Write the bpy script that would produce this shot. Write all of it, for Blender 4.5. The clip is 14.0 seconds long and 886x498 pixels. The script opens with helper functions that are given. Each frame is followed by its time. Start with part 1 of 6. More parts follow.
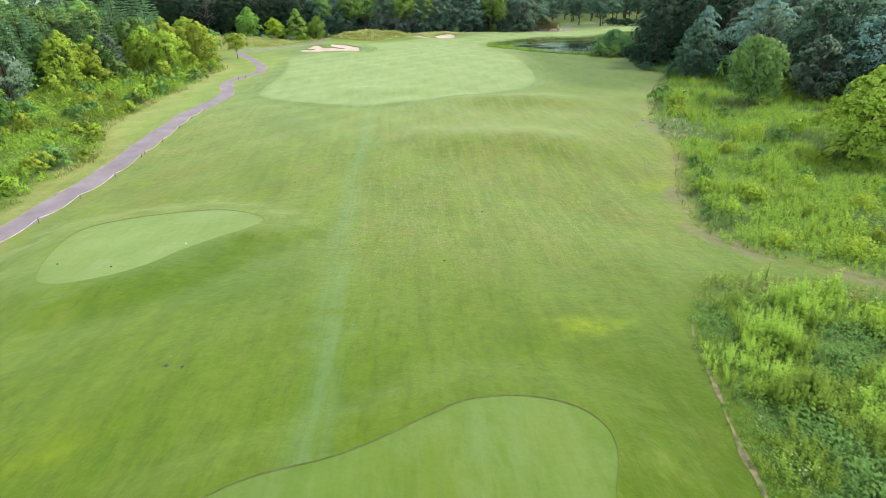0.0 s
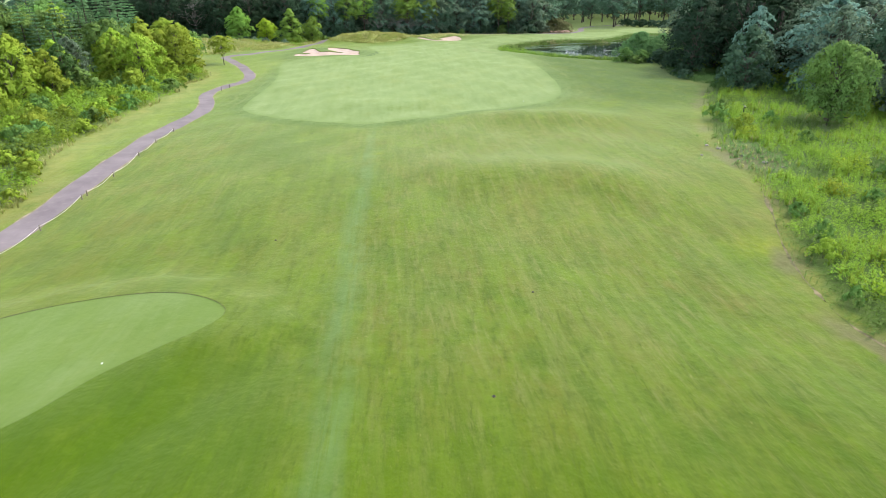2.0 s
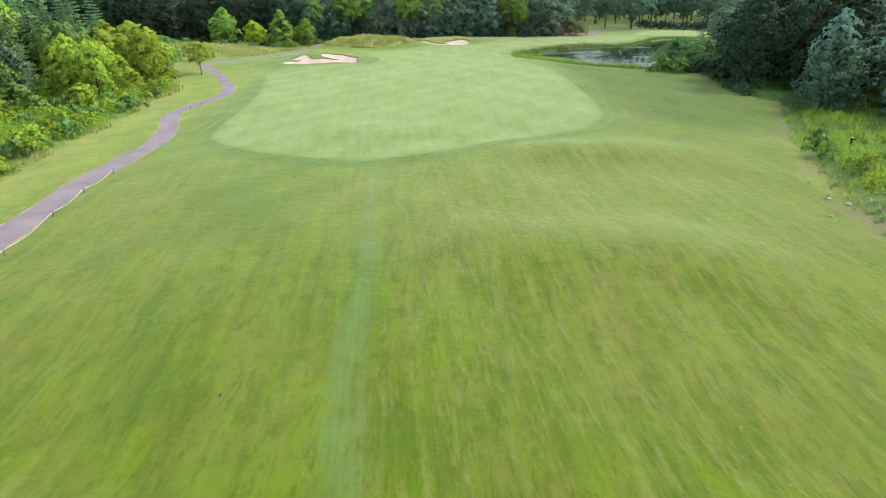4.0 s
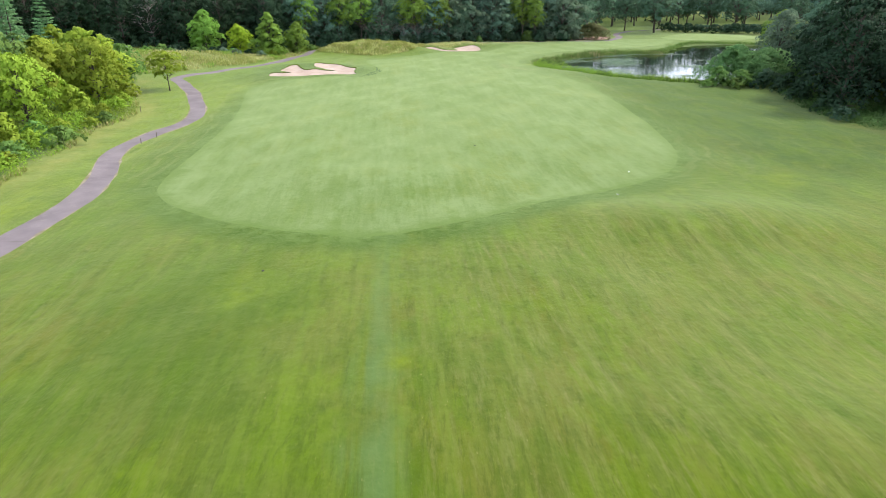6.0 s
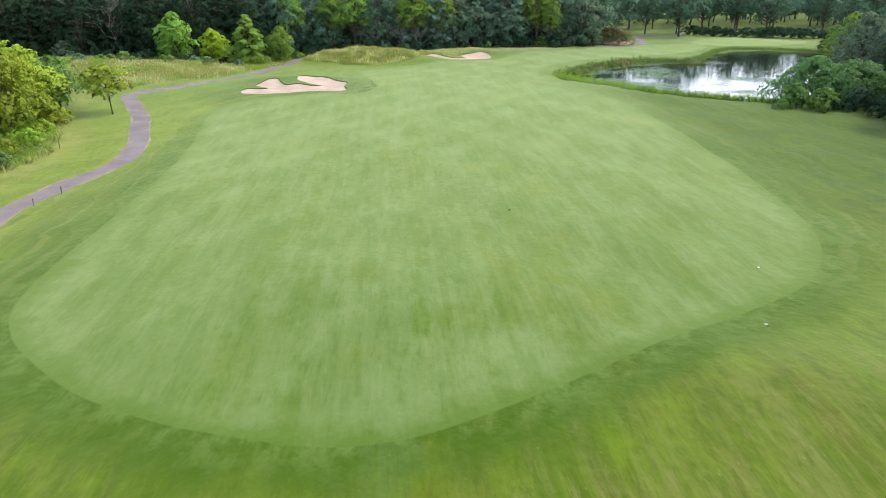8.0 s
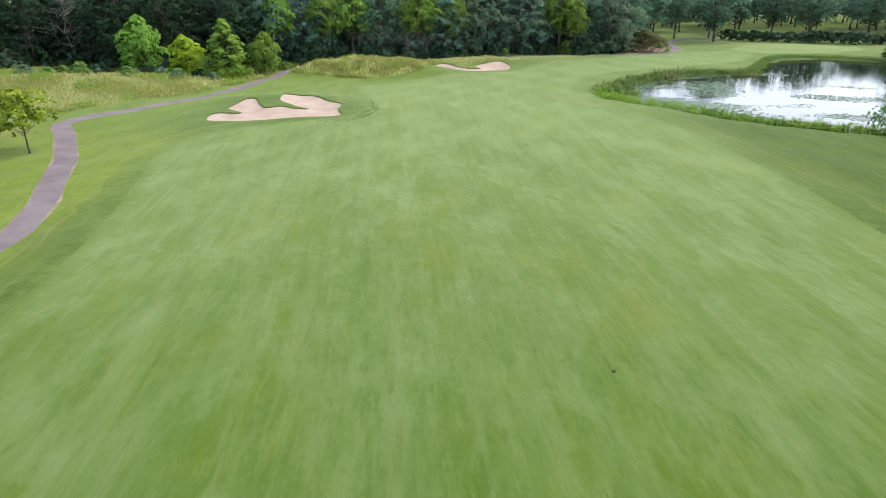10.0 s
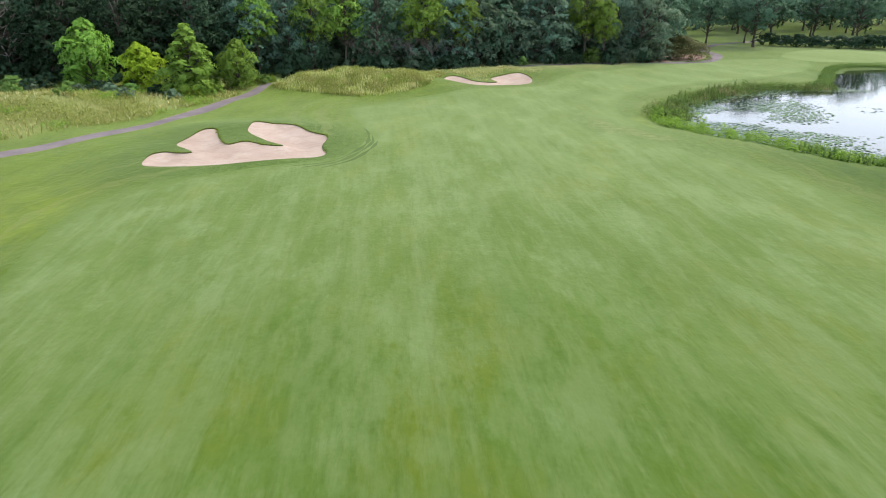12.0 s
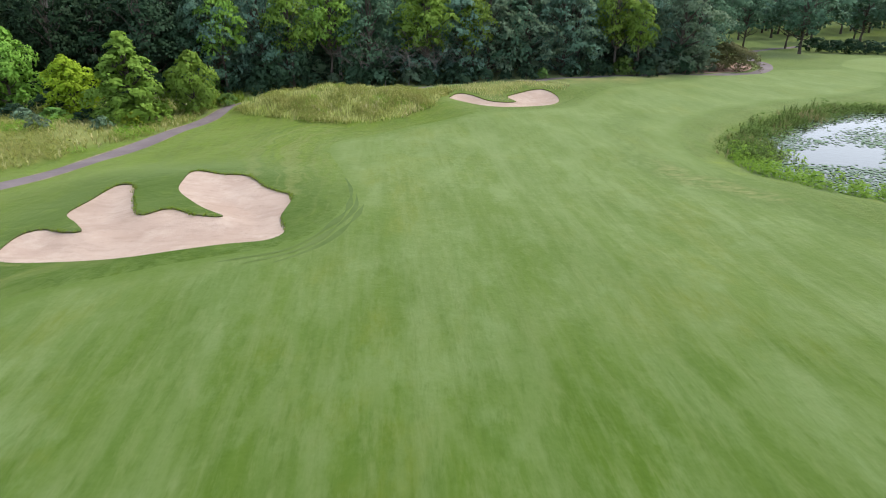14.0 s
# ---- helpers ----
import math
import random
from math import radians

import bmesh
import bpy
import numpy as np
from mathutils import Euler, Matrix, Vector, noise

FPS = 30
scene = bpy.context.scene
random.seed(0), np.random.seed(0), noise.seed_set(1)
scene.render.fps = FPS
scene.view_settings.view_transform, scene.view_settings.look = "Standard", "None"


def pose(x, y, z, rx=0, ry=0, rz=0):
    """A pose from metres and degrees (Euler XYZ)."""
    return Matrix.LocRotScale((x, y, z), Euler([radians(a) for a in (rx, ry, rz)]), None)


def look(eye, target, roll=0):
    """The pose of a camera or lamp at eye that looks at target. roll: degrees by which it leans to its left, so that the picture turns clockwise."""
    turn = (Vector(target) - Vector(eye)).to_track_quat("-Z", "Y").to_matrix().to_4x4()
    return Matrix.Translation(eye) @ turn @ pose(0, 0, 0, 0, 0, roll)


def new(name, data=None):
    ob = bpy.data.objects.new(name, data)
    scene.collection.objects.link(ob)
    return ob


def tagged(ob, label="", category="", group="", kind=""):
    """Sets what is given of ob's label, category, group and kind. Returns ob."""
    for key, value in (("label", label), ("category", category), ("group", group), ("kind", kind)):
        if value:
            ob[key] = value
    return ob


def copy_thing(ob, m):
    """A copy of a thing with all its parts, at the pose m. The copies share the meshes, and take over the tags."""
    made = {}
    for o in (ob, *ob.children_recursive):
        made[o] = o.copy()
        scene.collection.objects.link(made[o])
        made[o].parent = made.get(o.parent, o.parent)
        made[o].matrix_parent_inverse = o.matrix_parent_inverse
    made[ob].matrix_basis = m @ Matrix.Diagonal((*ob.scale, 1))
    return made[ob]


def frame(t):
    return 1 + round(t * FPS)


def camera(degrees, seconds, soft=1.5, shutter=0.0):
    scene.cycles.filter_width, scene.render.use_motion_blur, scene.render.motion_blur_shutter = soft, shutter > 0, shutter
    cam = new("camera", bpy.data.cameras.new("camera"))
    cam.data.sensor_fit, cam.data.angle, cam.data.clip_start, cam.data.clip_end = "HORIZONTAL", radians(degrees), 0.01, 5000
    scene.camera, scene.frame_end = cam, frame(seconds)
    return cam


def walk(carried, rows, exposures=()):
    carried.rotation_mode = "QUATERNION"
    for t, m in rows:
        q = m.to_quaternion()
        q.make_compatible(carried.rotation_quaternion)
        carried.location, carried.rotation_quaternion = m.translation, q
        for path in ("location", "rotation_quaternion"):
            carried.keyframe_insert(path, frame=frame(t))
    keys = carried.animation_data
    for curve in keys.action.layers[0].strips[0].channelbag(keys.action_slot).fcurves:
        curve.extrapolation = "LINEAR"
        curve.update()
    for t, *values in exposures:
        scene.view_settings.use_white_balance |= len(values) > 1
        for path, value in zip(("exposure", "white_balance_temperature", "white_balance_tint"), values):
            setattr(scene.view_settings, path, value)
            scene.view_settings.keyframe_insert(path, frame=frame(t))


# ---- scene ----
cam = camera(72.0, 14.0, 0.75, 0.3)
# seconds, place, yaw, pitch, roll
PATH = [
    (0.0, 0.34, -3.13, 16.60, -0.10, -23.45, -0.42),
    (0.5, -0.11, 0.39, 16.50, -0.10, -23.47, -0.42),
    (1.0, -0.62, 4.04, 16.40, -0.12, -23.49, -0.39),
    (1.5, -1.21, 7.97, 16.33, -0.17, -23.49, -0.36),
    (2.0, -1.78, 12.14, 16.17, -0.25, -23.46, -0.37),
    (2.5, -2.29, 16.50, 16.06, -0.32, -23.47, -0.34),
    (3.0, -2.76, 21.06, 15.98, -0.36, -23.48, -0.32),
    (5.5, -5.93, 45.40, 15.80, -0.60, -23.50, -0.38),
    (6.0, -6.42, 50.56, 15.68, -0.63, -23.49, -0.36),
    (6.5, -6.69, 55.77, 15.52, -0.70, -23.45, -0.39),
    (7.0, -6.97, 60.97, 15.43, -0.75, -23.44, -0.37),
    (7.5, -7.33, 66.08, 15.34, -0.78, -23.45, -0.35),
    (8.0, -7.82, 71.17, 15.31, -0.85, -23.47, -0.36),
    (10.5, -10.22, 96.50, 14.98, -0.90, -23.45, -0.35),
    (11.0, -10.67, 101.41, 14.89, -0.96, -23.45, -0.36),
    (11.5, -11.06, 106.46, 14.82, -1.05, -23.46, -0.36),
    (12.0, -11.35, 111.74, 14.74, -1.11, -23.48, -0.32),
    (12.5, -11.45, 116.81, 14.67, -1.18, -23.47, -0.34),
    (13.0, -11.61, 121.65, 14.58, -1.22, -23.46, -0.34),
    (13.5, -11.81, 126.62, 14.48, -1.26, -23.44, -0.34),
    (14.0, -12.02, 131.48, 14.38, -1.28, -23.46, -0.38),]
walk(cam, [(t, pose(x, y, z, 90 + pitch, 0, yaw) @ pose(0, 0, 0, 0, 0, roll)) for t, x, y, z, yaw, pitch, roll in PATH],
     exposures=[(0.0, 0.45), (5.5, 0.34), (7.0, 0.31), (11.0, 0.08), (13.0, 0.04), (14.0, -0.04)])

# ---- light: bright hazy day, soft sun from the right, white haze towards the horizon ----
SUN_UP, SUN_TURN = 54.0, 70.0  # elevation; compass turn from +y towards +x
world = bpy.data.worlds.new("sky")
scene.world = world
world.use_nodes = True
sky = world.node_tree.nodes.new("ShaderNodeTexSky")
sky.sky_type = "NISHITA"
sky.sun_disc = False
sky.sun_elevation, sky.sun_rotation = radians(SUN_UP), radians(SUN_TURN)
sky.air_density, sky.dust_density, sky.ozone_density = 1.2, 6.0, 1.0
back = world.node_tree.nodes["Background"]
back.inputs["Strength"].default_value = 0.15
veil = world.node_tree.nodes.new("ShaderNodeMix")  # thin bright cloud over the whole sky
veil.data_type = "RGBA"
veil.inputs[0].default_value = 0.5
tall_sky = world.node_tree.nodes.new("ShaderNodeSeparateXYZ")
world.node_tree.links.new(world.node_tree.nodes.new("ShaderNodeTexCoord").outputs["Generated"], tall_sky.inputs[0])
haze = world.node_tree.nodes.new("ShaderNodeMapRange")  # from the horizon up to the zenith
haze.interpolation_type = "SMOOTHSTEP"
world.node_tree.links.new(tall_sky.outputs["Z"], haze.inputs["Value"])
haze.inputs["From Min"].default_value, haze.inputs["From Max"].default_value = 0.0, 0.75
cloud = world.node_tree.nodes.new("ShaderNodeMix")
cloud.data_type = "RGBA"
world.node_tree.links.new(haze.outputs["Result"], cloud.inputs[0])
cloud.inputs[6].default_value = (22.5, 25.5, 30.0, 1)
cloud.inputs[7].default_value = (5.0, 5.7, 6.8, 1)
world.node_tree.links.new(cloud.outputs[2], veil.inputs[7])
world.node_tree.links.new(sky.outputs["Color"], veil.inputs[6])
world.node_tree.links.new(veil.outputs[2], back.inputs["Color"])
sun = new("sun", bpy.data.lights.new("sun", "SUN"))
sun.data.energy, sun.data.angle, sun.data.color = 2.9, radians(9), (1.0, 0.94, 0.84)
toward = Vector((math.sin(radians(SUN_TURN)) * math.cos(radians(SUN_UP)), math.cos(radians(SUN_TURN)) * math.cos(radians(SUN_UP)), math.sin(radians(SUN_UP))))
sun.matrix_world = look(toward * 400, (0, 0, 0))

# ---- materials ----
class Nodes:
    """A short way to write node trees."""

    def __init__(self, name):
        self.mat = bpy.data.materials.new(name)
        self.mat.use_nodes = True
        self.tree = self.mat.node_tree
        self.bsdf = self.tree.nodes["Principled BSDF"]
        self.out = self.tree.nodes["Material Output"]

    def add(self, kind, **values):
        node = self.tree.nodes.new("ShaderNode" + kind)
        for key, value in values.items():
            if key in node.inputs:
                self.put(node.inputs[key], value)
        return node

    def put(self, socket, value):
        if isinstance(value, bpy.types.NodeSocket):
            self.tree.links.new(value, socket)
        else:
            socket.default_value = (*value, 1.0) if isinstance(value, tuple) and len(value) == 3 and socket.type == "RGBA" else value

    def coords(self, scale, turn=0.0):
        geo = self.add("NewGeometry")
        m = self.add("Mapping", Vector=geo.outputs["Position"])
        m.inputs["Scale"].default_value = scale
        m.inputs["Rotation"].default_value = (0, 0, turn)
        return m.outputs["Vector"]

    def noise(self, scale, detail=3.0, rough=0.55, turn=0.0):
        vec = self.coords(scale if isinstance(scale, tuple) else (scale, scale, scale), turn)
        return self.add("TexNoise", Vector=vec, Scale=1.0, Detail=detail, Roughness=rough).outputs["Fac"]

    def streak(self, across, along, detail=3.0, rough=0.6, lean=0.069, shift=0.0):
        """Noise drawn out along the hole, which leans a little to the left; across and along: features a metre."""
        geo = self.add("NewGeometry")
        xyz = self.add("SeparateXYZ", Vector=geo.outputs["Position"])
        u = self.math("ADD", xyz.outputs["X"], self.math("MULTIPLY", xyz.outputs["Y"], lean))
        vec = self.add("CombineXYZ", X=self.math("MULTIPLY", u, across), Y=self.math("MULTIPLY", xyz.outputs["Y"], along), Z=shift)
        return self.add("TexNoise", Vector=vec.outputs["Vector"], Scale=1.0, Detail=detail, Roughness=rough).outputs["Fac"]

    def passes(self, across, along, shift=0.0):
        """Mower passes that follow the fairway's outline."""
        geo = self.add("NewGeometry")
        xyz = self.add("SeparateXYZ", Vector=geo.outputs["Position"])
        vec = self.add("CombineXYZ", X=self.math("MULTIPLY", self.attr("off"), across), Y=self.math("MULTIPLY", xyz.outputs["Y"], along), Z=shift)
        return self.add("TexNoise", Vector=vec.outputs["Vector"], Scale=1.0, Detail=3.0, Roughness=0.6).outputs["Fac"]

    def ramp(self, fac, low, high):
        node = self.add("MapRange", Value=fac)
        node.inputs["From Min"].default_value, node.inputs["From Max"].default_value = low, high
        return node.outputs["Result"]

    def mix(self, fac, a, b, mode="MIX"):
        node = self.tree.nodes.new("ShaderNodeMix")
        node.data_type, node.blend_type = "RGBA", mode
        self.put(node.inputs[0], fac)
        self.put(node.inputs[6], a)
        self.put(node.inputs[7], b)
        return node.outputs[2]

    def math(self, op, a, b):
        node = self.tree.nodes.new("ShaderNodeMath")
        node.operation = op
        self.put(node.inputs[0], a)
        self.put(node.inputs[1], b)
        return node.outputs[0]

    def attr(self, name):
        node = self.add("Attribute")
        node.attribute_name = name
        return node.outputs["Fac"]

    def bump(self, height, strength, distance=0.05):
        node = self.add("Bump", Height=height, Strength=strength, Distance=distance)
        self.tree.links.new(node.outputs["Normal"], self.bsdf.inputs["Normal"])

    def nap(self, weight, tint):
        """The soft gleam of many blade tips seen at a low angle."""
        self.bsdf.inputs["Sheen Weight"].default_value = weight
        self.bsdf.inputs["Sheen Roughness"].default_value = 0.45
        self.bsdf.inputs["Sheen Tint"].default_value = (*tint, 1)

    def done(self, color, rough=0.8, spec=0.3):
        self.put(self.bsdf.inputs["Base Color"], color)
        self.put(self.bsdf.inputs["Roughness"], rough)
        self.bsdf.inputs["Specular IOR Level"].default_value = spec
        return self.mat


def rough_material():
    """Rough-mown turf: lush, olive and browned patches, with pale and dark mowing streaks along the hole."""
    n = Nodes("rough_grass")

    def lay(over, amount, fac, low, high, tint):
        return n.mix(n.math("MULTIPLY", n.ramp(fac, low, high), amount), over, tint)

    sere = n.math("ADD", n.math("MULTIPLY", n.attr("sere"), 0.7), 0.3)
    color = n.mix(n.ramp(n.noise(0.05, 4, 0.62), 0.42, 0.58), (0.063, 0.113, 0.001), (0.090, 0.110, 0.006))
    color = lay(color, n.math("MULTIPLY", sere, 0.75), n.streak(0.3, 0.12, 5, 0.66), 0.46, 0.6, (0.112, 0.103, 0.02))
    color = lay(color, 0.6, n.streak(0.5, 0.13, 5, 0.66, shift=4.0), 0.5, 0.62, (0.048, 0.094, 0.001))
    color = lay(color, 0.4, n.streak(0.3, 0.008, 2, 0.5, shift=9.0), 0.44, 0.6, (0.104, 0.136, 0.022))
    color = lay(color, 0.65, n.noise((0.4, 0.22, 1.0), 6, 0.7), 0.5, 0.62, (0.092, 0.150, 0.003))
    color = lay(color, 0.6, n.noise(0.12, 5, 0.68), 0.51, 0.62, (0.082, 0.140, 0.0))
    color = lay(color, 0.5, n.noise((0.5, 0.3, 1.0), 6, 0.68), 0.5, 0.63, (0.040, 0.074, 0.001))
    color = n.mix(n.math("MULTIPLY", n.attr("pale"), 0.8), color, (0.080, 0.131, 0.026))
    color = n.mix(n.math("MULTIPLY", n.attr("fresh"), n.ramp(n.noise(0.4, 5, 0.68), 0.2, 0.58)), color, (0.082, 0.142, 0.0))
    color = lay(color, 0.5, n.noise((0.3, 0.16, 1.0), 5, 0.68, 0.7), 0.5, 0.62, (0.043, 0.092, 0.001))
    color = lay(color, n.math("MULTIPLY", sere, 0.7), n.streak(1.0, 0.03, 4, 0.66, shift=2.0), 0.48, 0.7, (0.126, 0.150, 0.034))
    color = lay(color, 0.5, n.streak(1.2, 0.05, 4, 0.66, shift=7.0), 0.5, 0.68, (0.046, 0.078, 0.003))
    color = lay(color, n.math("MULTIPLY", sere, 0.55), n.streak(2.0, 0.3, 5, 0.72, lean=0.12), 0.51, 0.68, (0.168, 0.166, 0.058))
    color = lay(color, 0.5, n.streak(2.6, 0.4, 5, 0.72, lean=-0.05, shift=3.0), 0.53, 0.66, (0.034, 0.058, 0.002))
    color = lay(color, 0.22, n.streak(5.5, 1.3, 4, 0.72), 0.52, 0.63, (0.032, 0.060, 0.002))
    color = lay(color, 0.5, n.streak(1.1, 0.07, 5, 0.7, shift=14.0), 0.5, 0.68, (0.102, 0.156, 0.012))
    color = lay(color, 0.45, n.noise((1.4, 0.7, 1.0), 5, 0.74), 0.53, 0.66, (0.036, 0.070, 0.001))
    color = lay(color, 0.55, n.noise(4.5, 3, 0.7), 0.675, 0.74, (0.268, 0.240, 0.094))
    color = n.mix(n.math("MULTIPLY", n.attr("lush"), n.ramp(n.noise((0.8, 0.4, 1.0), 5, 0.7), 0.15, 0.5)), color, (0.034, 0.077, 0.0))
    side = n.attr("side")
    color = n.mix(n.math("MULTIPLY", side, n.math("MULTIPLY", n.ramp(n.passes(1.5, 0.03), 0.52, 0.62), 0.6)), color, (0.126, 0.150, 0.040))
    color = n.mix(n.math("MULTIPLY", side, n.math("MULTIPLY", n.ramp(n.passes(1.8, 0.04, 5.0), 0.52, 0.62), 0.6)), color, (0.043, 0.085, 0.006))
    wave = n.ramp(n.noise(0.45, 4, 0.65), 0.3, 0.65)
    fleck = n.ramp(n.noise((1.6, 1.0, 1.0), 5, 0.75), 0.4, 0.6)
    color = n.mix(n.math("MULTIPLY", n.attr("yellow"), n.math("MULTIPLY", wave, n.math("ADD", n.math("MULTIPLY", fleck, 0.6), 0.4))), color, (0.17, 0.225, 0.002))
    color = n.mix(n.math("MULTIPLY", n.attr("dry"), wave), color, (0.233, 0.195, 0.066))
    color = n.mix(n.math("MULTIPLY", n.attr("strip"), n.ramp(n.streak(2.0, 0.05, 4, 0.65, shift=11.0), 0.34, 0.52)), color, (0.092, 0.160, 0.055))
    color = n.mix(n.math("MULTIPLY", n.attr("cool"), n.ramp(n.noise((0.5, 0.3, 1.0), 5, 0.7), 0.25, 0.6)), color, (0.040, 0.082, 0.020))
    # shade below tall growth put into the ground colour, also on the pond bed
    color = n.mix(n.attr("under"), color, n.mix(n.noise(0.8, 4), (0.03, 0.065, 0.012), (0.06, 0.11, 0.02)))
    color = n.mix(n.math("MULTIPLY", n.attr("rim"), n.ramp(n.noise((0.9, 0.7, 1.0), 5, 0.72), 0.44, 0.6)), color, (0.082, 0.137, 0.026))
    color = n.mix(n.attr("straw"), color, n.mix(n.ramp(n.noise(0.7, 5, 0.7), 0.35, 0.65), (0.12, 0.15, 0.028), (0.22, 0.22, 0.075)))
    color = n.mix(n.attr("soil"), color, n.mix(n.noise(2.5, 4), (0.06, 0.05, 0.028), (0.15, 0.122, 0.08)))
    n.bump(n.math("ADD", n.noise(1.2, 5, 0.7), n.math("MULTIPLY", n.noise(9.0, 3, 0.7), 0.2)), 0.38, 0.18)
    n.nap(0.3, (0.9, 1.0, 0.52))
    n.put(n.bsdf.inputs["Sheen Weight"], n.math("SUBTRACT", 0.3, n.math("MULTIPLY", n.attr("cool"), 0.2)))  # less sheen where the turf is cool and darker
    return n.done(color, 0.85, 0.05)


def fairway_material(name, a, b, c, worn=1.0):
    """Close-mown turf, with faint mowing bands, worn pale smears and deeper green patches; its edge frays into the rough."""
    n = Nodes(name)

    def lay(over, amount, fac, low, high, tint):
        return n.mix(n.math("MULTIPLY", n.ramp(fac, low, high), amount * worn), over, tint)

    color = n.mix(n.ramp(n.noise(0.06, 5, 0.62), 0.4, 0.6), a, b)
    color = lay(color, 0.6, n.streak(0.28, 0.008, 3, 0.55), 0.44, 0.58, c)
    color = lay(color, 0.7, n.noise((0.16, 0.1, 1.0), 5, 0.66), 0.5, 0.64, (0.098, 0.132, 0.010))
    color = lay(color, 0.75, n.noise((0.3, 0.18, 1.0), 6, 0.7, 0.5), 0.49, 0.64, (0.129, 0.192, 0.068))
    color = lay(color, 0.65, n.streak(0.5, 0.13, 6, 0.68, shift=3.0), 0.48, 0.64, (0.047, 0.100, 0.006))
    color = lay(color, 0.5, n.streak(0.8, 0.04, 4, 0.68, shift=1.0), 0.48, 0.7, (0.140, 0.192, 0.072))
    color = lay(color, 0.5, n.streak(1.0, 0.06, 4, 0.68, shift=6.0), 0.49, 0.68, (0.054, 0.103, 0.010))
    color = lay(color, 0.45, n.streak(1.5, 0.3, 5, 0.72, lean=0.12), 0.51, 0.68, (0.140, 0.186, 0.066))
    color = lay(color, 0.45, n.streak(2.2, 0.4, 5, 0.74, lean=-0.04, shift=8.0), 0.53, 0.66, (0.046, 0.094, 0.008))
    color = lay(color, 0.2, n.streak(5.0, 1.1, 4, 0.72), 0.52, 0.63, (0.050, 0.096, 0.008))
    color = lay(color, 0.45, n.noise((0.7, 0.24, 1.0), 5, 0.68, -0.1), 0.49, 0.64, (0.118, 0.174, 0.056))
    color = lay(color, 0.25, n.attr("edge"), 0.1, 0.6, (0.122, 0.176, 0.056))
    color = n.mix(n.math("MULTIPLY", n.attr("turn"), n.ramp(n.noise((1.5, 0.8, 1.0), 5, 0.72), 0.36, 0.6)), color, (0.045, 0.092, 0.010))
    color = n.mix(n.math("MULTIPLY", n.attr("scuff"), n.ramp(n.noise((0.9, 2.0, 1.0), 5, 0.72), 0.42, 0.62)), color, (0.205, 0.2, 0.08))
    fray = n.math("ADD", n.attr("edge"), n.math("MULTIPLY", n.noise(0.9, 5, 0.7), 1.0))
    color = n.mix(n.math("MULTIPLY", n.ramp(fray, 1.0, 1.4), 0.65 * worn), color, (0.048, 0.102, 0.003))
    n.bump(n.math("ADD", n.noise(1.5, 4, 0.65), n.math("MULTIPLY", n.noise(7.0, 4, 0.7), 0.3)), 0.28, 0.1)
    n.nap(0.36, (0.92, 1.0, 0.5))
    return n.done(color, 0.8, 0.05)


def path_material():
    """Worn mauve-grey asphalt with a paler, sanded crown."""
    n = Nodes("asphalt")
    color = n.mix(n.ramp(n.noise(0.35, 4), 0.35, 0.65), (0.15, 0.125, 0.138), (0.21, 0.18, 0.192))
    color = n.mix(n.math("MULTIPLY", n.ramp(n.noise(2.0, 5, 0.7), 0.55, 0.75), 0.5), color, (0.28, 0.245, 0.23))
    color = n.mix(n.math("MULTIPLY", n.ramp(n.noise((0.2, 1.6, 1), 4, 0.7), 0.62, 0.7), 0.5), color, (0.12, 0.1, 0.1))
    n.bump(n.noise(30.0, 3), 0.3, 0.02)
    return n.done(color, 0.85, 0.3)


def sand_material():
    n = Nodes("bunker_sand")
    color = n.mix(n.ramp(n.noise(0.28, 4), 0.35, 0.7), (0.40, 0.305, 0.255), (0.49, 0.39, 0.335))
    color = n.mix(n.math("MULTIPLY", n.ramp(n.noise((0.5, 2.2, 1), 4, 0.65, 0.3), 0.5, 0.75), 0.55), color, (0.29, 0.225, 0.185))
    color = n.mix(n.math("MULTIPLY", n.ramp(n.noise(0.6, 5, 0.65), 0.5, 0.68), 0.5), color, (0.53, 0.44, 0.385))
    color = n.mix(n.math("MULTIPLY", n.ramp(n.noise(3.0, 4, 0.7), 0.58, 0.72), 0.35), color, (0.25, 0.2, 0.165))
    n.bump(n.math("ADD", n.noise((2.2, 7.0, 3), 4, 0.6, 0.4), n.noise(18.0, 3)), 0.5, 0.06)
    return n.done(color, 0.95, 0.15)


def plain(name, a, b, scale=1.0, rough=0.8, bump=0.3, metal=0.0, spec=0.3):
    n = Nodes(name)
    n.bump(n.noise(scale * 4, 4), bump, 0.03)
    n.bsdf.inputs["Metallic"].default_value = metal
    return n.done(n.mix(n.ramp(n.noise(scale, 4), 0.35, 0.65), a, b), rough, spec)


